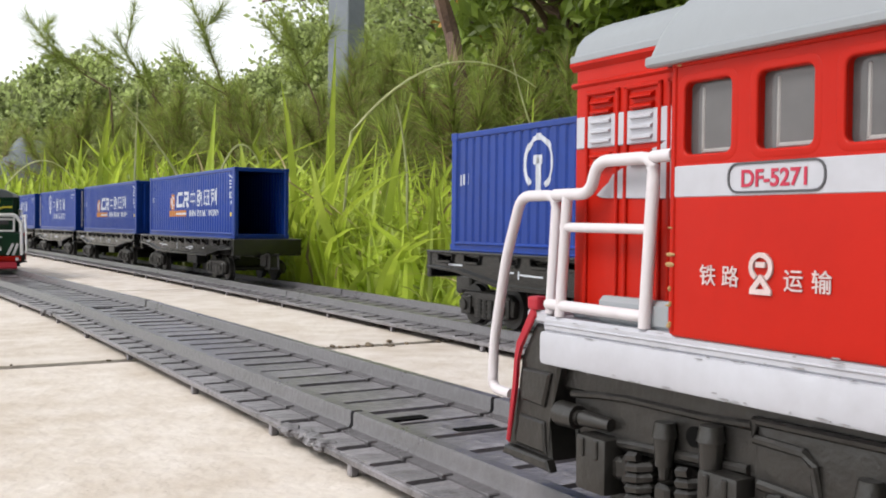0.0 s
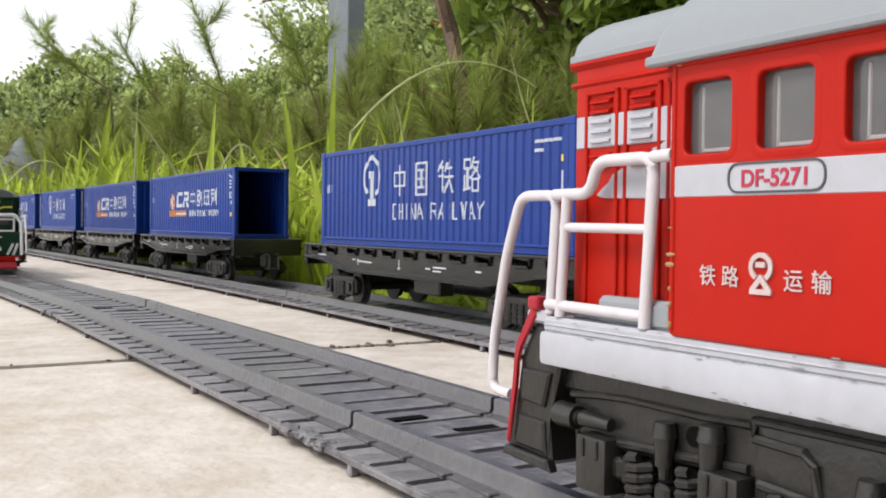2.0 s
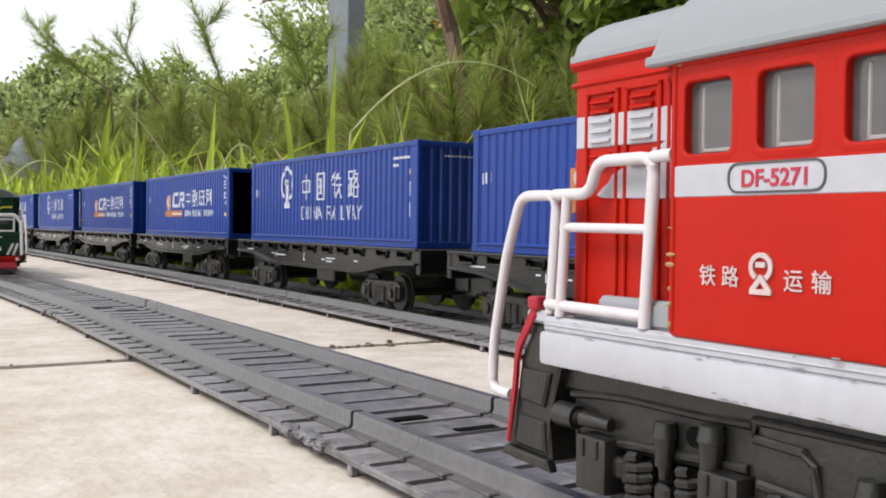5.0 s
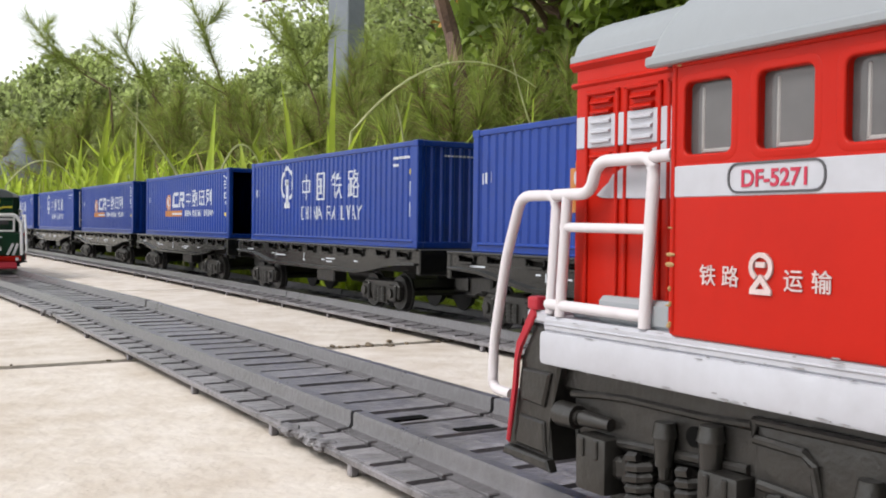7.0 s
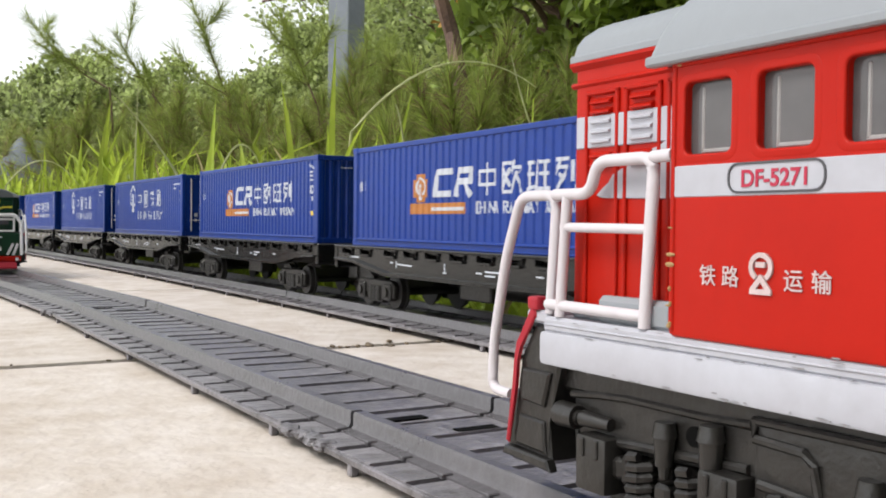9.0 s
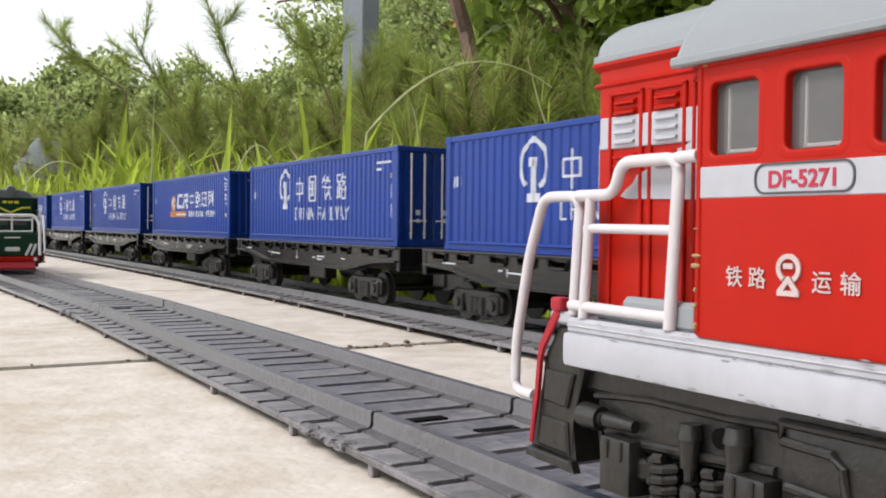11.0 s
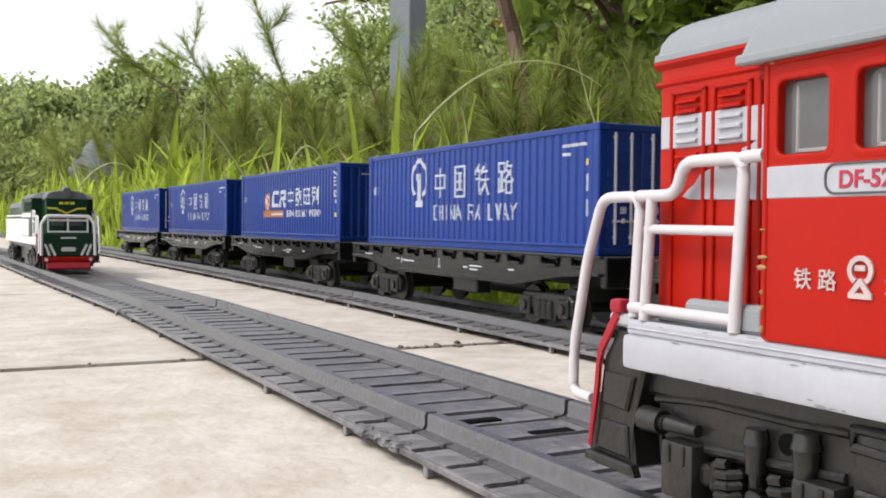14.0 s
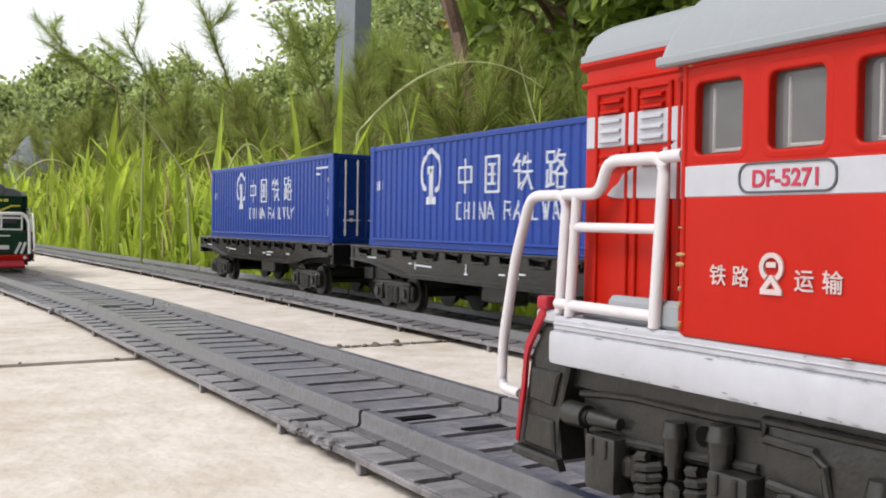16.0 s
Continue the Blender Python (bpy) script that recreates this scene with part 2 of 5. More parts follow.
def words(text, size, m, depth=0.15, bold=0.0):
    cu = bpy.data.curves.new("words", 'FONT')
    cu.body, cu.size, cu.extrude, cu.offset = text, size * MM, depth * MM, bold * MM
    cu.align_x, cu.align_y = 'CENTER', 'CENTER'
    bm = curve_mesh(cu)
    bmesh.ops.transform(bm, matrix=m, verts=bm.verts)
    return bm


def axes(o, u, w):
    """A plane with its x along u and its y along w, at o (mm)."""
    u, w = Vector(u).normalized(), Vector(w).normalized()
    n = u.cross(w)
    return Matrix(((u.x, w.x, n.x, o[0] * MM), (u.y, w.y, n.y, o[1] * MM), (u.z, w.z, n.z, o[2] * MM), (0, 0, 0, 1)))


def thing(name, label, category, m=None, group="", kind=""):
    e = new(name)
    e.empty_display_size = 0.01
    if m:
        e.matrix_basis = m
    return tagged(e, label, category, group, kind)


# ---- the two tracks: centre lines (mm) ----
FAR_LINE = [(-2000, 127), (-400, 159), (100, 172), (274, 176.4), (420, 179.4), (560, 181.0), (700, 180.1), (900, 177.2), (1160, 172.8), (1600, 163), (2200, 146), (3000, 118)]
NEAR_LINE = [(-700, 82.5), (375, 82.5), (654, 70), (860, 63), (1100, 53), (1500, 33), (2200, -10)]


def line_x(line, y):
    ys, xs = [p[0] for p in line], [p[1] for p in line]
    return float(np.interp(y, ys, xs))


def smooth_x(line, y):
    return sum(line_x(line, y + d) for d in (-90, -60, -30, 0, 30, 60, 90)) / 7


def heading(line, y, fn=smooth_x):
    """Degrees about z by which the line leaves +y at y."""
    return -math.degrees(math.atan2(fn(line, y + 5) - fn(line, y - 5), 10))


# ---- ground, paving ----
def ground():
    bm = bmesh.new()
    n = 40
    grid = {}
    for i in range(n + 1):
        for j in range(n + 1):
            u, v = (i / n * 2 - 1), (j / n * 2 - 1)
            x, y = math.copysign(abs(u) ** 3, u) * 300e3, math.copysign(abs(v) ** 3, v) * 300e3
            grid[i, j] = bm.verts.new((x * MM, y * MM, -0.012 + 0.008 * noise.noise((x * .004, y * .004, 0))))
    for i in range(n):
        for j in range(n):
            bm.faces.new((grid[i, j], grid[i + 1, j], grid[i + 1, j + 1], grid[i, j + 1]))
    return tagged(part("ground", bm, M["soil"]), "dark soil and leaf litter under the grass", "ground", kind="structure")


ground()


def paving():
    pav = tagged(new("pavement"), "strip of pale beige concrete paving slabs", "pavement", kind="structure")
    bm = bmesh.new()
    box(bm, -300, 300, -129.8, 129.8, -40, 0, 1.5, 2)
    first = None
    for col, cx in enumerate((-93, -698)):
        for k in range(-9, 22):
            m = at(cx + random.uniform(-.8, .8), 126 + 267 * k, random.uniform(-.3, .1) - 0.1, 0, 0, random.uniform(-.25, .25))
            if first is None:
                first = part("slab", bm, M["slab"], pav, smooth=True)
                first.matrix_basis = m
            else:
                share("slab", first, pav, m)
    bed = bmesh.new()
    box(bed, -990, 200, -2300, 5700, -42, -6)
    part("mortar_bed", bed, M["soil"], pav)


paving()


# ---- toy track sections ----
def rail_mesh(length):
    bm = bmesh.new()
    prism(bm, [(-3.3, 2.6), (3.3, 2.6), (3.3, 3.25), (1.5, 3.45), (1.15, 4.0), (1.15, 5.6), (.9, 6.0), (-.9, 6.0), (-1.15, 5.6), (-1.15, 4.0), (-1.5, 3.45), (-3.3, 3.25)], -length / 2 + .5, length / 2 - .5, "y")
    return bm


def track_section(length):
    """One moulded section: a plate with sleepers, two rails and small feet."""
    s = thing("track_section", "dark grey plastic toy track section lying on the paving", "toy track", group="toy track sections")
    bm = bmesh.new()
    box(bm, -21.8, 21.8, -length / 2 + .3, length / 2 - .3, 1.7, 2.25, .15)
    part("deck", bm, M["track"], s)
    bm = rail_mesh(length)
    for i in range(int(length / 10.8)):
        y = -length / 2 + length / int(length / 10.8) * (i + .06)
        for sx in (-1, 1):
            box(bm, sx * 3.0 - .9, sx * 3.0 + .9, y - .9, y + .5, 2.8, 3.6, .15)
    r = part("rail", bm, M["rail"], s, smooth=True)
    r.matrix_basis = at(-13.6, 0, 0)
    share("rail", r, s, at(13.6, 0, 0))
    n = int(length / 10.8)
    p = length / n
    bm = bmesh.new()
    prism(bm, [(-p / 2 + .35, 2.1), (p / 2 - .75, 2.1), (p / 2 - .75, 2.85), (p / 2 - 1.0, 3.0), (-p / 2 + 1.1, 3.0), (-p / 2 + .85, 3.2), (-p / 2 + .4, 3.15)], -22.3, 22.3, "x", .12)
    sl = part("sleeper", bm, M["track"], s)
    for i in range(n):
        m = at(random.uniform(-.4, .4), -length / 2 + p * (i + .5), random.uniform(-.08, .08), random.uniform(-.5, .5), random.uniform(-.15, .15), random.uniform(-.25, .25))
        if i == 0:
            sl.matrix_basis = m
        else:
            share("sleeper", sl, s, m)
    bm = bmesh.new()
    box(bm, 21.9, 22.9, -length / 2 + .4, length / 2 - .4, 1.75, 2.8, .2)
    es = part("edge_strip", bm, M["track"], s)
    share("edge_strip", es, s, at(0, 0, 0, 0, 0, 180))
    bm = bmesh.new()
    box(bm, -.7, .7, -4.2, -2.9, 0, 2.0, .2), box(bm, -9, -7.6, -3, 4.2, 0, 2.0, .2)
    ft = part("foot", bm, M["track"], s)
    k = 0
    for sx, turn in ((-22.0, 180), (22.0, 0)):
        for q in (-.45, -.26, -.02, .21, .42):
            m = at(sx, q * length, 0, 0, 0, turn)
            if k == 0:
                ft.matrix_basis = m
            else:
                share("foot", ft, s, m)
            k += 1
    rng = np.random.default_rng(31)
    for q, sz in ((-.495, 2.2), (-.47, 2.9), (.492, 3.0), (.475, 1.9)):
        bm = bmesh.new()
        bmesh.ops.create_icosphere(bm, subdivisions=3, radius=1)
        for v in bm.verts:
            k = 1 + .45 * noise.noise(v.co * 2.3 + Vector((q * 40, 0, 0)))
            v.co = Vector((v.co.x * 1.7 * k, v.co.y * sz * k, 2.5 + v.co.z * .95 * k)) * MM
        lug = part("joint_lug", bm, M["track"], s, "rough torn plastic lug at the joint", smooth=True)
        lug.matrix_basis = at(-22.0 + rng.uniform(-.5, .4), q * length, 0)
    # slots are solid blocks, the darkness inside them put into the colour
    slot = None
    for back, x in ((235.0, -3.0), (9.0, 3.4)):
        m = at(x, length / 2 - back, 0)
        if slot is None:
            slot = part("joint_slot", box(bmesh.new(), -3.8, 3.8, -1.3, 1.3, 2.0, 3.28), M["shade_black"], s, "black block painted as a shaded joint slot")
            slot.matrix_basis = m
        else:
            share("joint_slot", slot, s, m)
    return s


def lay(line, start, end, length, proto):
    y = start
    while y < end:
        x0 = line_x(line, y)
        y1 = y + length
        for _ in range(4):
            x1 = line_x(line, y1)
            y1 = y + math.sqrt(max(1, length ** 2 - (x1 - x0) ** 2))
        m = at((x0 + line_x(line, y1)) / 2, (y + y1) / 2, 0, 0, 0, -math.degrees(math.atan2(line_x(line, y1) - x0, y1 - y)))
        if proto[1]:
            copy_thing(proto[0], m)
        else:
            proto[0].matrix_basis, proto[1] = m, True
        y = y1


SECTION = [track_section(238.5), False]
lay(NEAR_LINE, 140 - 238.5 * 2, 1500, 238.5, SECTION)
lay(FAR_LINE, 170 - 238.5 * 5, 2700, 238.5, SECTION)

# ---- containers ----
GLYPHS, BARS = {}, {}  # plain bars: large signs on a 10 x 10 field, small ones on a 4 x 6 field
GLYPHS["a"] = [(1, 7.6, 9, 7.6), (1, 3.2, 9, 3.2), (1, 7.6, 1, 3.2), (9, 7.6, 9, 3.2), (5, 10, 5, 0)]
GLYPHS["b"] = [(1, 10, 9, 10), (1, 0, 9, 0), (1, 10, 1, 0), (9, 10, 9, 0), (3, 7.8, 7, 7.8), (3, 5, 7, 5), (2.8, 2.3, 7.2, 2.3), (5, 7.8, 5, 2.3)]
GLYPHS["c"] = [(2.4, 10, 0.4, 7), (1.4, 8, 4, 8), (0.9, 5.4, 4, 5.4), (2.5, 8, 2.5, 0.8), (2.5, 0.8, 4.2, 2), (6, 9.2, 5, 6.8), (5.3, 7.6, 9.3, 7.6), (4.8, 5, 9.9, 5), (7.3, 10, 7.3, 5), (7.2, 5, 4.7, 0.3), (7.4, 5, 9.9, 0.3)]
GLYPHS["d"] = [(0.5, 9.6, 3.6, 9.6), (0.5, 7, 3.6, 7), (0.5, 9.6, 0.5, 7), (3.6, 9.6, 3.6, 7), (2.1, 7, 2.1, 1), (2.1, 4.4, 3.9, 4.4), (0.7, 5, 0.7, 1), (0.2, 0.7, 4.1, 1.5), (6.2, 10, 4.8, 7), (6, 8.6, 9, 8.6), (9, 8.6, 4.6, 4), (6, 7.3, 9.9, 4), (5.5, 3.8, 9, 3.8), (5.5, 0.4, 9, 0.4), (5.5, 3.8, 5.5, 0.4), (9, 3.8, 9, 0.4)]
GLYPHS["e"] = [(0.6, 9.5, 4.6, 9.5), (0.7, 9.5, 0.7, 0.5), (0.7, 0.5, 4.7, 0.5), (1.5, 7.6, 4, 2.5), (4, 7.6, 1.5, 2.5), (6.5, 10, 5.3, 6.5), (6, 8, 9.5, 8), (9.5, 8, 9, 6.5), (7.5, 6.5, 5.2, 0.3), (7.5, 5, 9.9, 0.3)]
GLYPHS["f"] = [(0.3, 9, 3, 9), (0.3, 5.5, 3, 5.5), (0, 1, 3.3, 1.6), (1.6, 9, 1.6, 1.3), (4.6, 9.5, 3.8, 0.5), (5.7, 9, 9.8, 9), (6, 5.5, 9.5, 5.5), (5.4, 1, 10, 1), (7.7, 9, 7.7, 1)]
GLYPHS["g"] = [(0.3, 9.3, 5.5, 9.3), (2.5, 9.3, 0.3, 5), (2, 7, 5, 7), (5, 7, 1, 0.3), (2, 5, 3.3, 3.8), (7, 8.5, 7, 3), (9.3, 9.8, 9.3, 0.8), (9.3, 0.8, 8.2, 1.4)]
BARS["1"] = [(4, 6, 0.3, 6), (0.3, 6, 0.3, 0), (0.3, 0, 4, 0)]
BARS["2"] = [(0, 6, 0, 0), (4, 6, 4, 0), (0, 3, 4, 3)]
BARS["3"] = [(2, 6, 2, 0)]
BARS["4"] = [(0, 0, 0, 6), (0, 6, 4, 0), (4, 0, 4, 6)]
BARS["5"] = [(0, 0, 2, 6), (2, 6, 4, 0), (1, 2, 3, 2)]
BARS["6"] = [(0, 0, 0, 6), (0, 6, 3.6, 5.6), (3.6, 5.6, 3.6, 3.4), (3.6, 3.2, 0, 3), (1.6, 3, 4, 0)]
BARS["7"] = [(0, 6, 0, 0), (0, 0, 3.6, 0)]
BARS["8"] = [(-0.3, 6, 1, 0), (1, 0, 2, 5), (2, 5, 3, 0), (3, 0, 4.3, 6)]
BARS["9"] = [(0, 6, 2, 3), (4, 6, 2, 3), (2, 3, 2, 0)]


def field(segs, x, y, sx, sy):
    return [(x + a * sx, y + b * sy, x + c * sx, y + d * sy) for a, b, c, d in segs]


def emblem(cx, cy, h):
    """An upright oval ring open below, a rail section standing in it: ring, head, web, foot, tip."""
    rx, ry = h * .35, h * .40
    ring = [(cx + rx * math.cos(radians(a)), cy + h * .06 + ry * math.sin(radians(a))) for a in range(-58, 239, 12)]
    return (ring, [(cx - h * .07, cy + h * .12, cx + h * .07, cy + h * .12)], [(cx, cy - h * .38, cx, cy + h * .12)],
            [(cx - h * .16, cy - h * .45, cx + h * .16, cy - h * .45)], [(cx, cy + h * .46, cx, cy + h * .50)])


CL, CW, CH = 170.0, 29.6, 36.8
RIBS, RIB_DEPTH = 38, 0.5


def rib_breaks():
    """Where the corrugated side changes slope, and how deep it lies there."""
    p = (CL - 7) / RIBS
    out = []
    for i in range(RIBS):
        y = -CL / 2 + 3.5 + p * i
        out += [(y, 0), (y + p * .45, 0), (y + p * .6, RIB_DEPTH), (y + p * .85, RIB_DEPTH)]
    return out + [(CL / 2 - 3.5, 0)]


def wrapped(bm):
    """Lays a flat print into the ribs of the side wall."""
    br = rib_breaks()
    ys = [v.co.y / MM for v in bm.verts]
    lo, hi = min(ys), max(ys)
    for y, _ in br:
        if lo < y < hi:
            bmesh.ops.bisect_plane(bm, geom=bm.verts[:] + bm.edges[:] + bm.faces[:], dist=1e-7, plane_co=(0, y * MM, 0), plane_no=(0, 1, 0))
    for v in bm.verts:
        v.co.x += float(np.interp(v.co.y / MM, [b[0] for b in br], [b[1] for b in br])) * MM
    return bm


def container(style, doors, opened):
    """A corrugated shipping container, its floor at z = 0; +y is its rear. The printed side is -x."""
    what = {"plain": "blue toy container with white printed emblem", "orange": "blue toy container with orange and white print"}[style]
    c = thing("shipping_container", what + (", one end open" if opened else " on a wagon"), "container", group="blue containers")
    hx, hy = CW / 2, CL / 2
    bm = bmesh.new()
    pts = [(x, y) for y, x in rib_breaks()]
    lo = [bm.verts.new((x * MM, y * MM, 2.6 * MM)) for x, y in pts]
    hi = [bm.verts.new((x * MM, y * MM, (CH - 1.6) * MM)) for x, y in pts]
    for i in range(len(pts) - 1):
        bm.faces.new((lo[i], lo[i + 1], hi[i + 1], hi[i]))
    geo = bmesh.ops.extrude_face_region(bm, geom=bm.faces[:])
    bmesh.ops.translate(bm, verts=[v for v in geo["geom"] if isinstance(v, bmesh.types.BMVert)], vec=(.7 * MM, 0, 0))
    side = part("side_wall", bm, M["blue"], c)
    side.matrix_basis = at(-hx + .25, 0, 0)
    share("side_wall", side, c, at(hx - .25, 0, 0, 0, 0, 180))
    bm = bmesh.new()
    box(bm, -hx + .4, hx - .4, -hy + .3, hy - .3, CH - 1.2, CH - .5, .2)
    for i in range(24):
        y = -hy + 7 + i * (CL - 14) / 23
        box(bm, -hx + 2, hx - 2, y - 1.6, y + 1.6, CH - .6, CH - .2, .15)
    part("roof", bm, M["blue"], c)
    bm = bmesh.new()
    box(bm, -hx + .4, hx - .4, -hy + .3, hy - .3, .5, 1.8)
    part("floor", bm, M["blue"], c)
    for nm, z0, z1, out in (("bottom_rail", 0, 2.9, .15), ("top_rail", CH - 1.9, CH, 0)):
        bm = bmesh.new()
        box(bm, -hx - out, -hx + 1.3, -hy + 2.8, hy - 2.8, z0, z1, .3)
        if nm == "bottom_rail":
            box(bm, -hx - out - .5, -hx + .3, -hy + 3, hy - 3, 2.0, 2.6, .2), box(bm, -hx - out - .5, -hx + .3, -hy + 3, hy - 3, 0, .55, .2)
        a = part(nm, bm, M["blue"], c, smooth=True)
        share(nm, a, c, at(0, 0, 0, 0, 0, 180))
    bm = bmesh.new()
    box(bm, -hx - .1, -hx + 2.2, -hy, -hy + 3.2, 0, CH + .15, .35)
    for z in (0, CH - 2.1):
        box(bm, -hx - .25, -hx + 2.5, -hy - .2, -hy + 3.6, z - .05, z + 2.25, .25)
    post = part("corner_post", bm, M["blue"], c)
    share("corner_post", post, c, at(0, 0, 0, 0, 0, 180))
    bm = bmesh.new()
    box(bm, hx - 2.2, hx + .1, -hy, -hy + 3.2, 0, CH + .15, .35)
    for z in (0, CH - 2.1):
        box(bm, hx - 2.5, hx + .25, -hy - .2, -hy + 3.6, z - .05, z + 2.25, .25)
    post = part("corner_post", bm, M["blue"], c)
    share("corner_post", post, c, at(0, 0, 0, 0, 0, 180))
    for e, (s, skip) in enumerate(((-1, opened), (1, False))):
        y = s * (hy - .9)
        part("bottom_end_rail", box(bmesh.new(), -hx + 2, hx - 2, y - .8, y + .8, 0, 2.2, .2), M["blue"], c)
        part("top_end_rail", box(bmesh.new(), -hx + 2, hx - 2, y - .8, y + .8, CH - 2.0, CH, .2), M["blue"], c)
        if skip:
            continue
        if s < 0 and doors:
            for sx in (-1, 1):
                bm = bmesh.new()
                a, b = sorted((sx * .25, sx * (hx - 2.1)))
                box(bm, a, b, y - .5, y + .5, 2.2, CH - 2, .2)
                d = part("door", bm, M["blue"], c)
                for z in (9, 16, 23, 30):
                    part("door_rib", box(bmesh.new(), a + 1, b - 1, y - .75, y - .45, z - 1.2, z + 1.2, .12), M["blue"], d)
                for q in (.28, .72):
                    bm = bmesh.new()
                    x = a + (b - a) * q
                    cyl(bm, (x, y - 1.0, 3), (x, y - 1.0, CH - 2.4), .36, n=8)
                    for z in (5, 33):
                        box(bm, x - .5, x + .5, y - 1.25, y - .4, z - .3, z + .3, .1)
                    part("lock_rod", bm, M["rail_white"], d, "white lock rod")
                bm = bmesh.new()
                h0 = a + .8 if sx > 0 else a + 2.4
                box(bm, h0, h0 + 7.6, y - 1.5, y - 1.05, 9.2, 9.75, .1), box(bm, h0 + 3.2, h0 + 4.2, y - 1.6, y - 1.0, 8.8, 10.3, .15)
                part("door_handle", bm, M["rail_white"], d, "white door handle")
                part("door_plate", box(bmesh.new(), h0 + 3, h0 + 4.8, y - 1.15, y - .7, 11.6, 13.6, .1), M["white_ink"], d, "small white plate")
        else:
            bm = bmesh.new()
            pts = [(-hx + 1.8, y + s * .25)]
            for i in range(6):
                x = -hx + 3.4 + i * (CW - 6.8) / 6
                pts += [(x, y + s * .25), (x + .5, y - s * .4), (x + 2.2, y - s * .4), (x + 2.7, y + s * .25)]
            pts += [(hx - 1.8, y + s * .25), (hx - 1.8, y - s * .9), (-hx + 1.8, y - s * .9)]
            prism(bm, pts, 2.0, CH - 1.8, "z")
            part("end_wall", bm, M["blue"], c)
            if s < 0:
                bm = bmesh.new()
                strokes(bm, [(k * 1.5, 0, k * 1.5 + .55, 0) for k in range(10)], axes((-4, y - .6, CH - 5.0), (1, 0, 0), (0, 0, 1)), .6, .2)
                tagged(part("end_print", bm, M["white_ink"], c, "row of small white marks"), kind="stuff")
    # print on the -x side; reading direction runs from the rear (+y) to the front (-y)
    face = axes((-hx + .2, hy, 0), (0, -1, 0), (0, 0, 1))
    bm = bmesh.new()
    if style == "plain":
        ring, head, web, foot, tip = emblem(51 if doors else 47, 24.2, 18.0)
        em = part("emblem", wrapped(ribbon(bm, ring, face, 1.35)), M["white_ink"], c, "white oval railway emblem")
        for seg, wd in ((head, 2.6), (web, 1.7), (foot, 2.5), (tip, 1.5)):
            part("emblem_bar", wrapped(strokes(bmesh.new(), seg, face, wd, .14)), M["white_ink"], em)
        bm = bmesh.new()
        for k, g in enumerate("abcd"):
            strokes(bm, field(GLYPHS[g], 64 + 16.4 * k, 18.2, .98, 1.06), face, .72)
        part("large_print", wrapped(bm), M["white_ink"], c, "large white characters")
        bm = bmesh.new()
        x = 64.0
        for ch in "12345 6537859":
            if ch != " ":
                strokes(bm, field(BARS[ch], x, 10.0, .8, .86), face, .55)
            x += 4.9 if ch != "3" else 4.2
        part("small_print", wrapped(bm), M["white_ink"], c, "row of white letters")
    else:
        bm = bmesh.new()
        strokes(bm, [(50.4, 20.2, 56.6, 20.2)], face, 6.0, .06), strokes(bm, [(51.4, 24.1, 55.6, 24.1), (51.4, 16.5, 55.6, 16.5)], face, 1.9, .06), strokes(bm, [(47.5, 13.4, 82, 13.4)], face, 3.6, .06)
        part("orange_panel", wrapped(bm), M["orange_ink"], c, "orange printed block")
        ring, head, web, foot, tip = emblem(53.5, 20.2, 7.6)
        bm = ribbon(bmesh.new(), ring, face, .7, .16)
        for seg, wd in ((head, 1.1), (web, .9), (foot, 1.0)):
            strokes(bm, seg, face, wd, .18)
        part("emblem", wrapped(bm), M["white_ink"], c, "small white emblem")
        tagged(part("panel_print", wrapped(strokes(bmesh.new(), [(62 + k * 2.0, 13.2, 63.2 + k * 2.0, 13.2) for k in range(10)], face, 1.1, .14)), M["white_ink"], c, "small white marks"), kind="stuff")
        bm = bmesh.new()
        strokes(bm, field([(70, 24, 62, 24), (62, 24, 60.6, 17.8), (60.6, 17.8, 68.4, 17.8), (72, 17.4, 73.6, 24.4), (73.6, 24, 80, 24), (80, 24, 79.2, 21.2), (79.2, 21, 73.5, 21), (76, 21, 79, 17.4)], -9.4, -2.4, 1.2, 1.15), face, 2.0)
        for k, g in enumerate("aefg"):
            strokes(bm, field(GLYPHS[g], 89.5 + 13.3 * k, 17.4, 1.1, .92), face, 1.0)
        part("large_print", wrapped(bm), M["white_ink"], c, "bold white characters")
        bm = bmesh.new()
        x = 89.5
        for ch in "12345 6537859 5461534":
            if ch != " ":
                strokes(bm, field(BARS[ch], x, 11.8, .5, .55), face, .5)
            x += 2.55
        part("small_print", wrapped(bm), M["white_ink"], c, "row of small white letters")
    bm = bmesh.new()
    if style == "plain":
        strokes(bm, [(CL - 19 + k * 1.4, 31.4, CL - 18.4 + k * 1.4, 31.4) for k in range(9)] + [(CL - 19, 28.9, CL - 15.4, 28.9)], face, .9)
        strokes(bm, [(CL - 6.2, 18.4, CL - 6.2, 22.6), (CL - 6.2, 11.2, CL - 6.2, 15.4)], face, 1.1)
    else:
        strokes(bm, [(CL - 10 + k * 1.5, 33 - .5 * k, CL - 9.2 + k * 1.5, 33 - .5 * k) for k in range(4)] + [(CL - 8.6, z, CL - 7.2, z) for z in (30, 28.4, 26.6)] + [(CL - 8, 23.8, CL - 6.2, 23.8), (CL - 8, 21.2, CL - 6.2, 21.2), (CL - 8, 23.8, CL - 8, 21.2), (CL - 6.2, 23.8, CL - 6.2, 21.2), (CL - 7, 18, CL - 7, 19.4)], face, .85)
    strokes(bm, [(5 + 2.4 * k, 20.6 + .2 * k, 5 + 2.4 * k, 23.4 + .2 * k) for k in range(3)], face, .9)
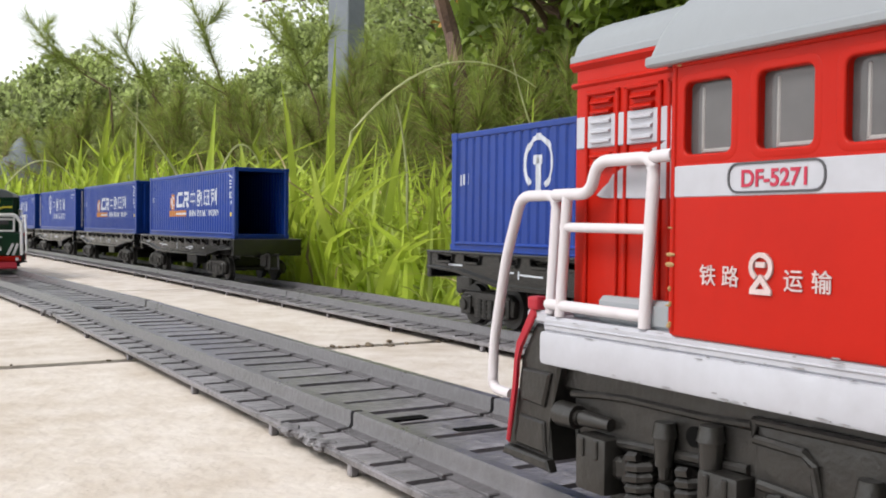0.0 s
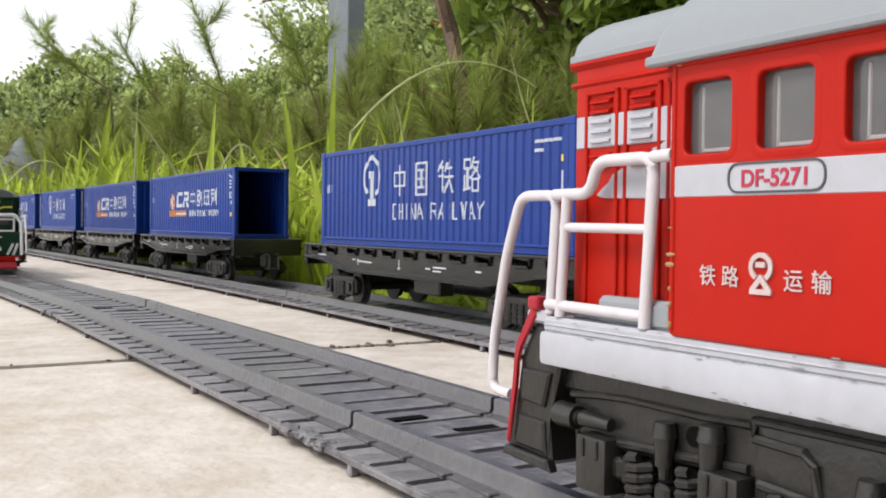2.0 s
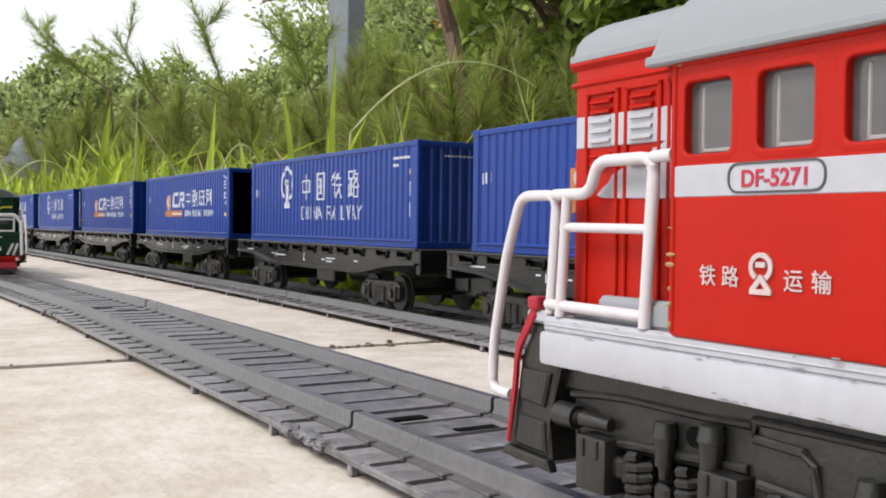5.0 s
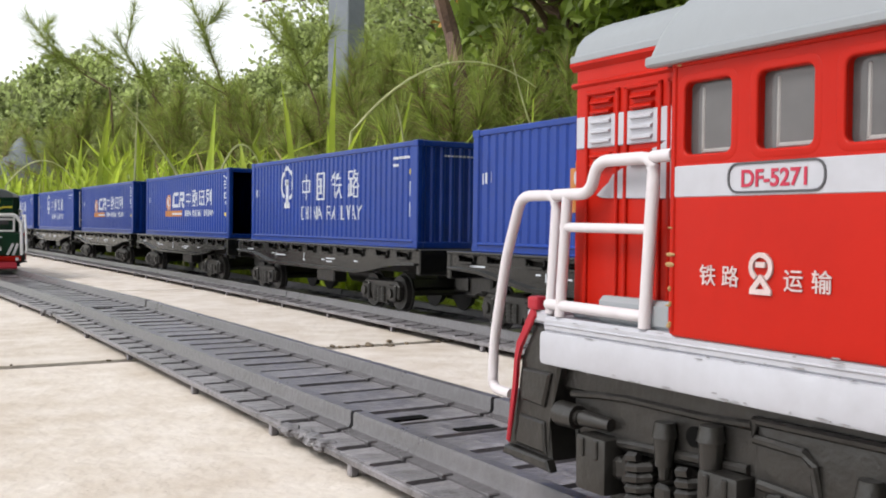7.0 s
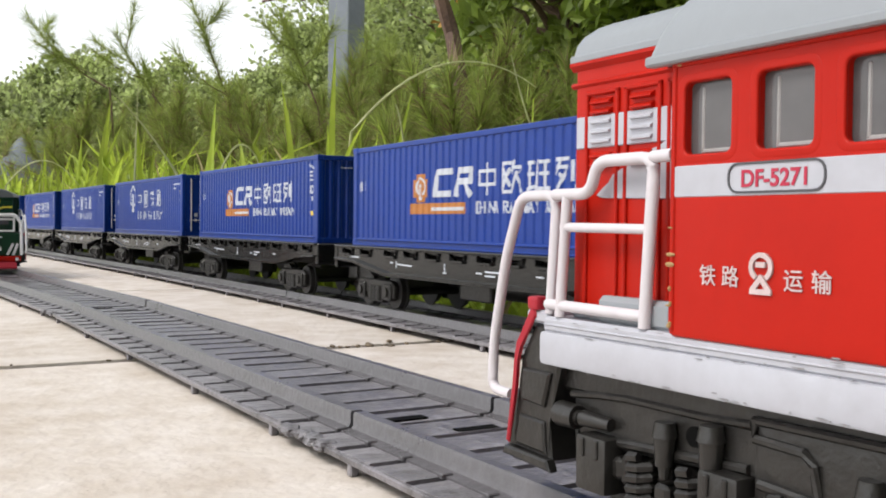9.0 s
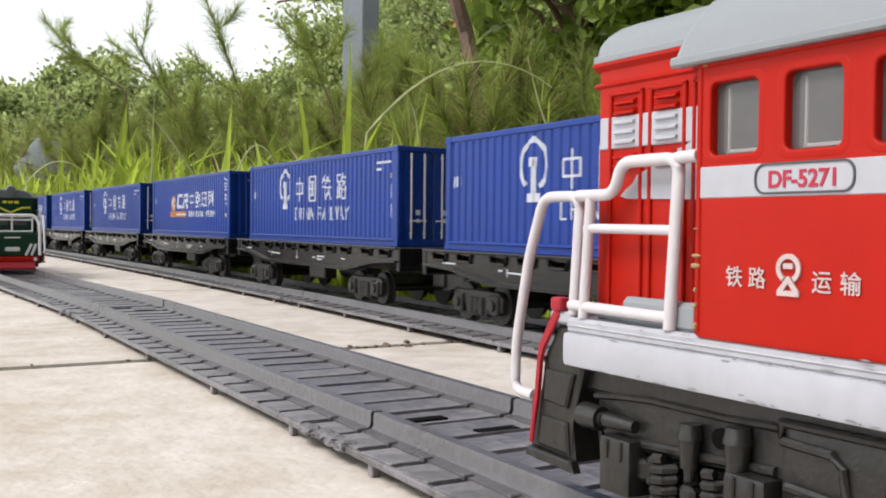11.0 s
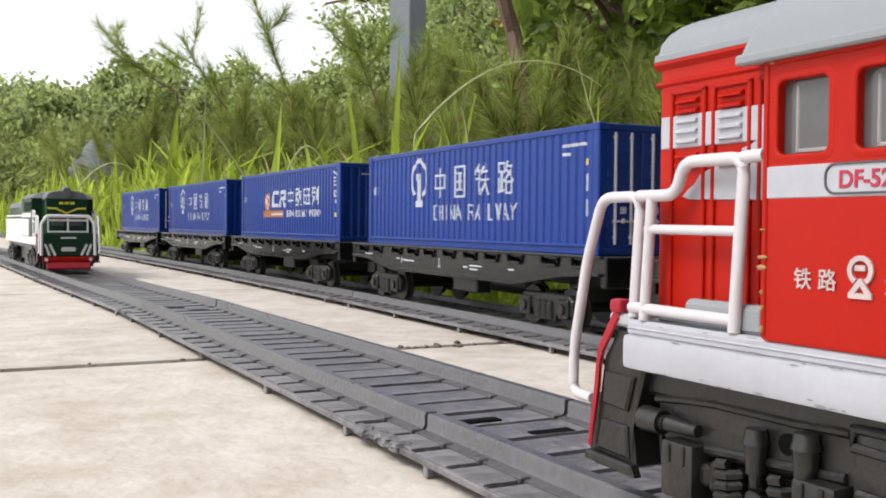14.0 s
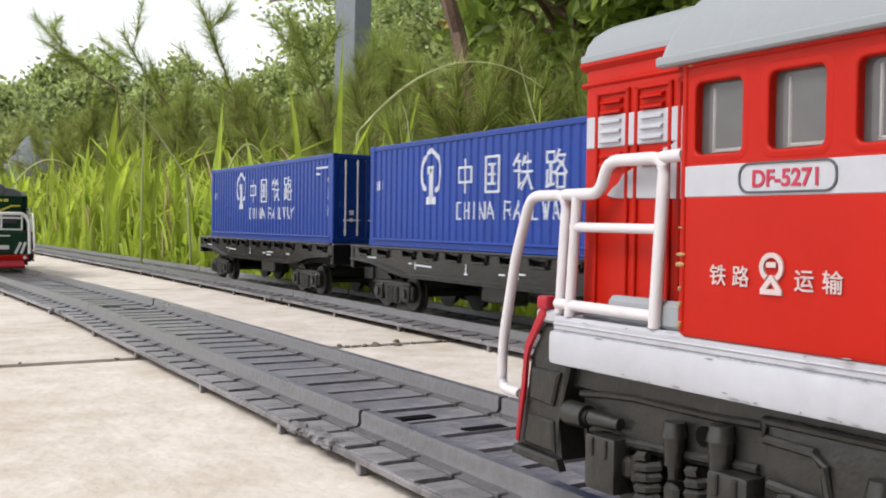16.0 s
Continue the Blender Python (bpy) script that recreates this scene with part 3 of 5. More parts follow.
    tagged(part("data_print", wrapped(bm), M["white_ink"], c, "small white data marks"), kind="stuff")
    bm = bmesh.new()
    strokes(bm, [(CL - 6.2, 25.8, CL - 6.2, 26.8)] if style == "plain" else [(CL - 7, 12, CL - 7, 13)], face, 1.5)
    tagged(part("data_print", wrapped(bm), M["yellow_ink"], c, "small yellow data mark"), kind="stuff")
    return c


def flat_wagon():
    """A bogie flat wagon on the rails: z = 0 is the paving; +y is its rear."""
    w = thing("flat_wagon", "black plastic toy flat wagon standing on the track", "wagon", group="flat wagons")
    bm = bmesh.new()
    box(bm, -17.4, 17.4, -92, 92, 26.2, 28.1, .4)
    part("deck", bm, M["wagon"], w)
    pockets = (-82, -66, -46, -31, -16, 0, 16, 31, 46, 66, 82)
    scallop = [(-4.6, 27.0), (4.6, 27.0), (4.3, 25.9), (3.0, 25.2), (-3.0, 25.2), (-4.3, 25.9)]
    outline = [(-92.5, 27.9), (-92.5, 22.8), (-74, 22.2), (-48, 18.7), (48, 18.7), (74, 22.2), (92.5, 22.8), (92.5, 27.9)]
    bm = panel([outline] + [[(y + a, z) for a, z in reversed(scallop)] for y in pockets], 1.5, axes((-17.4, 0, 0), (0, 1, 0), (0, 0, 1)), .15)
    prism(bm, [(-92.5, 28.3), (92.5, 28.3), (92.5, 27.4), (-92.5, 27.4)], -19.6, -16.6, "x", .3)
    prism(bm, [(-48, 19.3), (48, 19.3), (74, 22.9), (92, 23.5), (92, 22.6), (74, 21.9), (48, 18.2), (-48, 18.2), (-74, 21.9), (-92, 22.6), (-92, 23.5), (-74, 22.9)], -19.9, -17.6, "x", .3)
    sf = part("side_frame", bm, M["wagon"], w)
    share("side_frame", sf, w, at(0, 0, 0, 0, 0, 180))
    bm = bmesh.new()
    prism(bm, [(-17.9, 25.4), (-19.3, 25.2), (-19.3, 24.6), (-17.9, 24.2)], -3.9, 3.9, "y", .12)
    for e in (-4.6, 4.0):
        prism(bm, [(-17.9, 27.2), (-18.9, 27.2), (-18.7, 25.6), (-17.9, 24.8)], e, e + .6, "y")
    pk = None
    for sx in (0, 180):
        for y in pockets:
            if pk is None:
                pk = part("stake_pocket", bm, M["wagon"], w)
                pk.matrix_basis = at(0, y, 0)
            else:
                share("stake_pocket", pk, w, at(0, 0, 0, 0, 0, sx) @ at(0, y, 0))
    bm = bmesh.new()
    face = axes((-18.2, 92, 0), (0, -1, 0), (0, 0, 1))
    strokes(bm, [(46, 23, 48, 23), (51.4, 22.6, 62, 22.4), (50.6, 21.4, 50.6, 23.4), (84, 24, 84, 21.0), (83.2, 21.2, 84.8, 21.2), (103, 22, 106, 22), (108, 22.6, 116, 22.6), (108, 21.4, 113, 21.4), (134, 22.4, 137, 22.4), (12, 24.0, 20, 24.0)], face, .5, .12)
    tagged(part("side_print", bm, M["white_ink"], w, "small white markings"), kind="stuff")
    bm = bmesh.new()
    box(bm, -18.6, 18.6, -94, -91.6, 19.5, 28.2, .4)
    eb = part("end_beam", bm, M["wagon"], w)
    share("end_beam", eb, w, at(0, 0, 0, 0, 0, 180))
    bm = bmesh.new()
    box(bm, -5, 5, -88, 88, 18.5, 26.5, .5)
    for y in (-30, 0, 30):
        box(bm, -16, 16, y - 1.5, y + 1.5, 18, 26.4, .3)
    cyl(bm, (9, -14, 15.5), (9, 14, 15.5), 4.2), box(bm, -12, -6, -9, 9, 12.5, 18, .5)
    part("underframe", bm, M["bogie"], w, smooth=True)
    for s in (-1, 1):
        b = part("bogie", bogie_mesh(), M["bogie"], w, smooth=True)
        b.matrix_basis = at(0, s * 61, 0)
        wheels(b, 10.5)
        bm = bmesh.new()
        box(bm, -3.2, 3.2, s * 92, s * 99, 14.5, 19.5, .6), box(bm, -2.4, 2.4, s * 98, s * 103, 13.2, 20.2, .8)
        part("coupler", bm, M["bogie"], w)
    return w


def bogie_mesh():
    bm = bmesh.new()
    for s in (-1, 1):
        x0, x1 = sorted((s * 14.4, s * 16.6))
        prism(bm, [(-12, 16.4), (12, 16.4), (14.6, 14.6), (14.2, 10.2), (11.5, 9.6), (8.2, 10.2), (7, 13.6), (6, 8.3), (-6, 8.3), (-7, 13.6), (-8.2, 10.2), (-11.5, 9.6), (-14.2, 10.2), (-14.6, 14.6)], x0, x1, "x", .4)
        for y in (-10.5, 10.5):
            box(bm, s * 16 - 1.6, s * 16 + 1.6, y - 2.6, y + 2.6, 9.2, 15.2, .5)
            cyl(bm, (s * 16.2, y, 12.2), (s * 18.4, y, 12.2), 2.0, 1.7, 12)
        for y in (-3, 0, 3):
            cyl(bm, (s * 16.4, y, 8.8), (s * 16.4, y, 14.2), 1.25, n=10)
            for z in (9.6, 10.8, 12, 13.2):
                cyl(bm, (s * 16.4, y, z - .25), (s * 16.4, y, z + .25), 1.55, n=10)
    box(bm, -15, 15, -4, 4, 11, 17, .6), box(bm, -5, 5, -5, 5, 16.5, 19, .4)
    return bm


WHEEL = []


def wheels(b, reach, r=6.4):
    if not WHEEL:
        bm = bmesh.new()
        for s in (-1, 1):
            cyl(bm, (s * 12.3, 0, 0), (s * 14.2, 0, 0), r - .3, r - .5, 26)
            cyl(bm, (s * 11.6, 0, 0), (s * 12.3, 0, 0), r + .5, r + .5, 26)
            cyl(bm, (s * 14.15, 0, 0), (s * 14.4, 0, 0), r * .72, r * .6, 20)
        cyl(bm, (-12, 0, 0), (12, 0, 0), 1.3, n=10)
        o = part("wheelset", bm, M["wheel"], b, smooth=True)
        o.matrix_basis = at(0, -reach, 12.3)
        WHEEL.append(o)
    else:
        share("wheelset", WHEEL[0], b, at(0, -reach, 12.3))
    share("wheelset", WHEEL[0], b, at(0, reach, 12.3))


# the trains, nearest first: two wagons that come up and the standing rake of ten
ORDER = [("orange", 0, 0), ("plain", 0, 0),
         ("orange", 0, 1), ("orange", 0, 0), ("plain", 1, 0), ("plain", 1, 0), ("orange", 0, 0), ("plain", 1, 0), ("plain", 1, 0), ("orange", 0, 0), ("plain", 0, 0), ("plain", 1, 0)]
kinds, RAKE = {}, []
wagon0 = flat_wagon()
for k, key in enumerate(ORDER):
    c = copy_thing(kinds[key], at(0, 0, 0)) if key in kinds else container(*key)
    kinds.setdefault(key, c)
    RAKE.append((wagon0 if k == 0 else copy_thing(wagon0, at(0, 0, 0)), c))

# ---- locomotives: +y is the front, y = 0 the front of the running board, z = 0 the paving ----
def arch(half, z0, rise, n=14, sq=2.6):
    """Outline of a roof: from one eave over the crown to the other."""
    out = []
    for k in range(n + 1):
        a = math.pi * k / n
        c, s = math.cos(a), math.sin(a)
        out.append((half * math.copysign(abs(c) ** (2 / sq), c), z0 + rise * abs(s) ** (2 / sq)))
    return out


def roof_shell(half, z0, rise, y_front, y_back, rake, lip, n=16, sq=2.6):
    """A domed roof with a raked, rounded front and an eave."""
    bm = bmesh.new()
    rings = []
    for y, shrink, lift in ((y_front, .93, -.6), (y_front - .7, .985, -.1), (y_front - 1.6, 1, 0), (y_back, 1, 0)):
        ring = []
        for x, z in arch(half * shrink, z0 + 0, rise + lift, n, sq):
            f = (z - z0) / rise
            ring.append(bm.verts.new((x * MM, (y - (rake * f if y > y_back else 0)) * MM, z * MM)))
        rings.append(ring)
    for a, b in zip(rings, rings[1:]):
        for k in range(len(a) - 1):
            bm.faces.new((a[k], a[k + 1], b[k + 1], b[k]))
    bm.faces.new(rings[0]), bm.faces.new(rings[-1])
    bm.faces.new([r[0] for r in rings] + [r[-1] for r in reversed(rings)])
    for s in (-1, 1):
        x0, x1 = sorted((s * (half - 1.2), s * (half + lip)))
        box(bm, x0, x1, y_back, y_front - .5, z0 - .5, z0 + .45, .2)
    return bm


def loco_bogie(parent, y0):
    """A three-axle bogie: side plates with a moulded bead, axle boxes, dampers, spring stacks, rods."""
    # core block in near-black: shade of the voids behind the plates, as colour
    bm = bmesh.new()
    box(bm, -9, 9, -22, 22, 10, 20, .5)
    b = part("bogie", bm, M["shade_black"], parent, "moulded bogie, its core blackened as shade", smooth=True)
    b.matrix_basis = at(0, y0, 0)
    for s in (-1, 1):
        def slab(bm, a, e, *r, **k):
            x0, x1 = sorted((s * a, s * e))
            return box(bm, x0, x1, *r, **k)
        x0, x1 = sorted((s * 15.6, s * 17.8))
        bm = prism(bmesh.new(), [(22.3, 20.6), (-3, 20.6), (-3, 14.9), (9, 14.2), (20.4, 13.6), (22.3, 15.4)], x0, x1, "x", .35)
        tube(bm, [(s * 17.9, 22.3, 18.4), (s * 17.9, 18, 18.9), (s * 17.9, 13.9, 19.2), (s * 17.9, 3.6, 19.2), (s * 17.9, -2, 19.5)], .42, 8)
        tube(bm, [(s * 17.9, 20.4, 14.3), (s * 17.9, 9, 15.0), (s * 17.9, -1.5, 15.6)], .5, 8)
        part("side_plate", bm, M["bogie"], b, smooth=True)
        bm = slab(bmesh.new(), 15.8, 18.3, -21.8, -2.2, 11.6, 20.4, bev=.6, seg=2)
        tube(bm, [(s * 18.3, -2.3, 19.9), (s * 18.4, -2.5, 18.5), (s * 18.4, -7.4, 18.3), (s * 18.4, -8.4, 17.4), (s * 18.4, -8.8, 14.6)], .45, 8)
        tube(bm, [(s * 18.3, -2.2, 20.0), (s * 18.4, -14.2, 20.1), (s * 18.4, -21, 20.0)], .4, 8)
        tube(bm, [(s * 18.4, -3.0, 14.8), (s * 18.4, -9.5, 14.4), (s * 18.4, -20, 14.2)], .5, 8)
        part("side_plate", bm, M["bogie"], b, smooth=True)
        for y in (17.1, 0.4, -16.8):
            bm = slab(bmesh.new(), 16.4, 19.9, y - 2.3, y + 2.3, 9.4, 15.1, bev=.55, seg=2)
            for d in (-1.0, 1.1):
                slab(bm, 19.7, 20.15, y + d - .3, y + d + .3, 12.9, 14.8, bev=.12)
            slab(bm, 16.4, 18.8, y - 3.2, y + 3.2, 11.2, 13.4, bev=.4)
            part("axle_box", bm, M["bogie"], b, smooth=True)
        for y in (11.6, 5.0, -5.2, -11.6):
            coil = [(s * 17.9 + 1.3 * math.cos(q * .9), y + 1.3 * math.sin(q * .9), 8.5 + q * .145) for q in range(40)]
            bm = tube(bmesh.new(), coil, .5, 6)
            part("spring", bm, M["bogie"], b, smooth=True)
            part("spring_seat", slab(bmesh.new(), 16, 19.4, y - 1.9, y + 1.9, 7.2, 8.6, bev=.35), M["bogie"], b)
        for y, r, z0, z1 in ((7.8, 1.05, 14.0, 18.1), (2.1, 1.15, 13.8, 18.8), (-13.5, 1.0, 13.8, 17.6)):
            bm = bmesh.new()
            cyl(bm, (s * 18.7, y, z0), (s * 18.7, y, z1 - 1.2), r * .8, r, 14), cyl(bm, (s * 18.7, y, z1 - 1.4), (s * 18.7, y, z1), r * 1.15, r * .9, 14)
            cyl(bm, (s * 18.7, y, z0 - 1.2), (s * 18.7, y, z0 + .2), r * .45, r * .6, 10)
            part("damper", bm, M["bogie"], b, smooth=True)
        # solid disc, its black colour stands for the shade in a round hole
        bm = cyl(bmesh.new(), (s * 17.6, 4.8, 17.2), (s * 18.1, 4.8, 17.2), .95, .95, 16)
        part("round_recess", bm, M["shade_black"], b, "black disc painted as a shaded round recess")
        bm = bmesh.new()
        cyl(bm, (s * 19, 22.9, 16.4), (s * 19, 20.0, 16.4), 1.35, 1.25, 18), cyl(bm, (s * 19, 20.1, 16.4), (s * 19, 19.5, 16.4), .8, .8, 14)
        cyl(bm, (s * 18.8, 19.6, 16.4), (s * 18.4, 15.6, 16.3), .85, .65, 14), slab(bm, 16.4, 19.2, 20.4, 22.4, 15.2, 17.4, bev=.3)
        part("brake_cylinder", bm, M["bogie"], b, smooth=True)
        bm = bmesh.new()
        slab(bm, 16.4, 18.9, 7.2, 9.2, 8.0, 12.2, bev=.4), slab(bm, 16.2, 18.6, 12.9, 14.1, 10.8, 13.8, bev=.4)
        part("brake_rod", bm, M["bogie"], b, smooth=True)
    for y in (-16.8, .4, 17.1):
        share("wheelset", WHEEL[0], b, at(0, y, 12.3))
    return b


def handrail(parent, pts, mat, r=.62, name="handrail"):
    return part(name, tube(bmesh.new(), pts, r, 12, 1.6), mat, parent, "white plastic handrail", smooth=True)


def locomotive(label, m, paint, pilot, green):
    L = thing("locomotive", label, "toy locomotive", m)
    W, R, H = (M["bright_white"], M["dark_roof"], M["bright_white"]) if green else (M["white"], M["roof"], M["rail_white"])
    hw, top = (13.2, 50.6) if green else (17.5, 53.6)
    # running board
    bm = bmesh.new()
    box(bm, -20.2, 20.2, -182, 0, 21.3, 25.0, .7, 2)
    box(bm, -19.85, 19.85, -181.5, -.3, 24.8, 26.5, .35)
    box(bm, -20.0, 20.0, -181, -.6, 25.55, 25.8, .1)
    part("running_board", bm, W, L, "white running board with scuffed edges", smooth=True)
    bm = bmesh.new()
    box(bm, -18, 18, -176, -1.2, 18.6, 21.9, .5)
    part("underframe", bm, M["bogie"], L)
    bm = bmesh.new()
    box(bm, -19.0, -16.8, -18.6, -8, 26.4, 29.2, .5), box(bm, -18.2, -16.8, -8.2, -3, 26.4, 27.6, .4)
    st = part("step_box", bm, R, L, "grey step box")
    bm = bmesh.new()
    box(bm, 16.8, 19.0, -18.6, -8, 26.4, 29.2, .5)
    part("step_box", bm, R, L, "grey step box")
    # front hood
    hood = part("hood", box(bmesh.new(), -hw, hw, -24, -2.0, 26.5, top, 1.3, 3), paint, L, smooth=True)
    bm = bmesh.new()
    box(bm, -hw - .5, hw + .5, -24, -1.5, top - 1.2, top + .1, .5), box(bm, -hw - .25, hw + .25, -24, -1.75, top - 3, top - 2.4, .25)
    part("cornice", bm, paint, hood, smooth=True)
    part("hood_roof", roof_shell(hw + .4, top, 5.4, -1.4, -24, 1.2, .1), R, L, "grey domed roof", smooth=True)
    for s in (-1, 1):
        if green:
            break
        xa, xb = sorted((s * 17.3, s * 17.72))
        bm = bmesh.new()
        box(bm, xa, xb, -24, -2.9, 44.2, 47.5, .1)
        part("stripe", bm, W, hood, "white painted stripe")
        bm = bmesh.new()
        prism(bm, [(-20, 38.7), (-7.2, 39.0), (-6.2, 39.3), (-7.2, 40.1), (-8.2, 40.5), (-8.7, 41.4), (-10.2, 41.9), (-12.2, 42.4), (-13.2, 43.4), (-15.4, 43.8), (-16.2, 44.3), (-20, 44.3)], xa, xb, "x", .08)
        part("stripe", bm, W, hood, "white slanted stripe")
        for y in (-6.9, -12.9, -18.9):
            bm = bmesh.new()
            x0, x1 = sorted((s * 17.2, s * 17.85))
            for a, b, c, d in ((y - 2.6, y + 2.6, 49.6, 50.1), (y - 2.6, y - 2.1, 27.5, 50), (y + 2.1, y + 2.6, 27.5, 50)):
                box(bm, x0, x1, a, b, c, d, .12)
            dr = part("hood_door", bm, paint, hood)
            for z in (48.9, 47.9, 46.9, 45.9, 44.9, 43.4, 42.5):
                bm = bmesh.new()
                x0, x1 = (s * 17.5, s * 18.1)
                prism(bm, [(x0, z + .32), (x1, z - .05), (x1, z - .22), (x0, z - .3)], y - 1.5, y + 1.5, "y")
                part("louvre", bm, W if 44.2 < z < 47.6 else paint, dr)
    # cab
    cab0, cab1 = -19.4, -72.0
    wins = [(-26.5, -20.5), (-34.7, -28.6), (-42.9, -36.8), (-51.1, -45.0), (-59.3, -53.2)]
    for s in (-1, 1):
        pl = axes((s * 19.3, 0, 0), (0, 1, 0), (0, 0, 1))
        loops = [rounded(cab1, cab0, 26.6, 51.2, .5, 2)] + [list(reversed(rounded(a, b, 42.2, 49.15, .8))) for a, b in wins]
        wall = part("cab_wall", panel(loops, 1.5, pl, .3), paint, L, smooth=True)
        bm = bmesh.new()
        xa, xb = sorted((s * 19.9, s * 20.13))
        box(bm, xa, xb, cab1 + .3, cab0 - .1, 38.75, 41.55, .1)
        part("stripe", bm, W, wall, "white painted stripe")
        bm = bmesh.new()
        xa, xb = sorted((s * 19.9, s * 20.35))
        prism(bm, [(cab1, 50.3), (cab0, 50.3), (cab0, 51.3), (cab1, 51.3)], xa, xb, "x", .15)
        prism(bm, [(cab0 - .5, 26.8), (cab0, 26.8), (cab0, 51.2), (cab0 - .5, 51.2)], s * 19.4, s * 20.2, "x", .1)
        part("trim", bm, paint, wall, smooth=True)
        for a, b in wins:
            fr = part("window_frame", panel([rounded(a - .3, b + .3, 41.9, 49.45, 1.1), list(reversed(rounded(a + .12, b - .12, 42.3, 49.05, .9)))], .5, axes((s * 19.83, 0, 0), (0, 1, 0), (0, 0, 1)), .22), paint, wall, smooth=True)
            bm = bmesh.new()
            xa, xb = sorted((s * 18.75, s * 19.1))
            box(bm, xa, xb, a + .1, b - .1, 42.2, 49.1)
            pane = part("pane", bm, M["glass"], fr, "grey window pane with sky reflection in its colour")
            bm = bmesh.new()
            xa, xb = sorted((s * 19.0, s * 19.2))
            box(bm, xa, xb, b - 1.9, b - 1.55, 42.7, 48.4, .1), box(bm, xa, xb, a + .9, b - 1.5, 42.6, 43.0, .1), box(bm, xa, xb, a + .6, a + .95, 42.6, 48.5, .1)
            part("inner_frame", bm, M["inner_frame"], fr, "pale clear plastic edge behind the window")
    bm = bmesh.new()
    box(bm, -18, 18, cab1 + 2, cab0 - 1.2, 27, 50.5), box(bm, -19.3, 19.3, cab0 - 1.4, cab0 - .1, 26.8, 51.4, .2), box(bm, -19.3, 19.3, cab1 + .1, cab1 + 1.4, 26.8, 51.4, .2)
    part("cab_body", bm, M["cab_inside"] if not green else paint, L)
    bm = bmesh.new()
    box(bm, -19.5, 19.5, cab0 - .15, cab0 + .15, 26.8, 51.3, .1)
    part("cab_front", bm, paint, L)
    part("cab_roof", roof_shell(21.0 if not green else 19.6, 51.1, 10.5 if not green else 4.6, -16.2, -75, 5.2, .15, 20, 2.3), R, L, "grey domed cab roof with worn edges", smooth=True)
    # rear hood
    part("rear_hood", box(bmesh.new(), -17.5, 17.5, -178, -72, 26.5, 46 if green else 50.5, 1.2, 2), paint, L, smooth=True)
    part("rear_roof", roof_shell(17.8, 46 if green else 50.4, 5.5, -72, -178.5, 0, .1), R, L, "grey domed roof", smooth=True)
    # lettering on both sides of the cab
    for s in (-1, 1):
        if green:
            break
        pl = axes((s * 20.16, 0, 0), (0, s, 0), (0, 0, 1)) if s > 0 else axes((-20.16, 0, 0), (0, -1, 0), (0, 0, 1))
        k = 1 if s > 0 else -1
        part("number_plate", panel([rounded(*sorted((k * -35.7, k * -26.1)), 39.0, 41.5, 1.0), list(reversed(rounded(*sorted((k * -35.58, k * -26.22)), 39.12, 41.38, .9)))], .2, pl, .03), M["dark_ink"], L, "dark oval outline round the number")
        part("number_plate", words("DF-5271", 1.95, pl @ at(k * -30.9, 40.1, .02), .03, .045), M["red_ink"], L, "crimson painted number")
        for x, ch in ((-24.0, "铁"), (-26.5, "路"), (-32.9, "运"), (-35.5, "输")):
            part("side_lettering", words(ch, 1.9, pl @ at(k * x, 31.9, .0), .03, .015), M["lettering"], L, "pale painted characters")
        bm = bmesh.new()
        f2 = pl @ at(k * -29.75, 32.4, -.08)
        ring = [(1.0 * math.cos(radians(a)), .55 + 1.0 * math.sin(radians(a))) for a in range(-60, 241, 20)]
        ribbon(bm, ring, f2, .42, .2)
        strokes(bm, [(-.95, -1.45, .95, -1.45), (-.8, -1.3, 0, -.3), (0, -.3, .8, -1.3), (-.35, .75, .35, .75)], f2, .45, .2)
        em = part("side_emblem", bm, M["lettering"], L, "pale painted emblem")
    # handrails
    for s in (-1, 1):
        x = s * 19.4
        handrail(L, [(x, -15.5, 26.6), (x, -16.5, 42.6), (x, -8.4, 42.6), (x, -7.4, 39.4), (x, -1.6, 39.4)], H)
        handrail(L, [(x, -16.2, 42.6), (x, -18.9, 42.7)], H, .6)
        handrail(L, [(x, -2.7, 26.6), (x, -3.7, 39.2)], H, .58)
        handrail(L, [(x, -3.0, 36.0), (x, -15.8, 35.9)], H, .5)
        handrail(L, [(x, -.6, 27.8), (x, -15.4, 27.7)], H, .58)
        handrail(L, [(x - s * .3, -.7, 26.8), (x - s * .3, -1.6, 39.4), (x - s * .3, 4.9, 39.4), (x - s * .3, 7.6, 32.6), (x - s * .3, 9.9, 22.8), (x - s * .3, 10.2, 17.1), (x - s * .3, 6.4, 17.0)], H, .6)
        handrail(L, [(x, -74, 26.6), (x, -74, 40), (x, -176, 40), (x, -176, 26.6)], H)
    # worn paint along the eaves and the front edge of the cab
    if not green:
        rng = np.random.default_rng(11)
        bm = bmesh.new()
        for k in range(26):
            y, z = rng.uniform(cab1, cab0), rng.normal(50.75, .18)
            if k % 3 == 0:
                y, z = cab0 - abs(rng.normal(0, .15)), rng.uniform(27, 40)
            bmesh.ops.create_uvsphere(bm, u_segments=6, v_segments=4, radius=1, matrix=Matrix.Translation((-20.16 * MM, y * MM, z * MM)) @ Matrix.Diagonal((.25 * MM, rng.uniform(.15, .7) * MM, rng.uniform(.1, .28) * MM, 1)))
        tagged(part("worn_paint", bm, M["worn"], L, "yellowish chips in the red paint"), kind="stuff")
        bm = bmesh.new()
        for k in range(60):
            y, z = rng.uniform(-60, -1), rng.choice([25.05, 26.3, 21.6]) + rng.normal(0, .12)
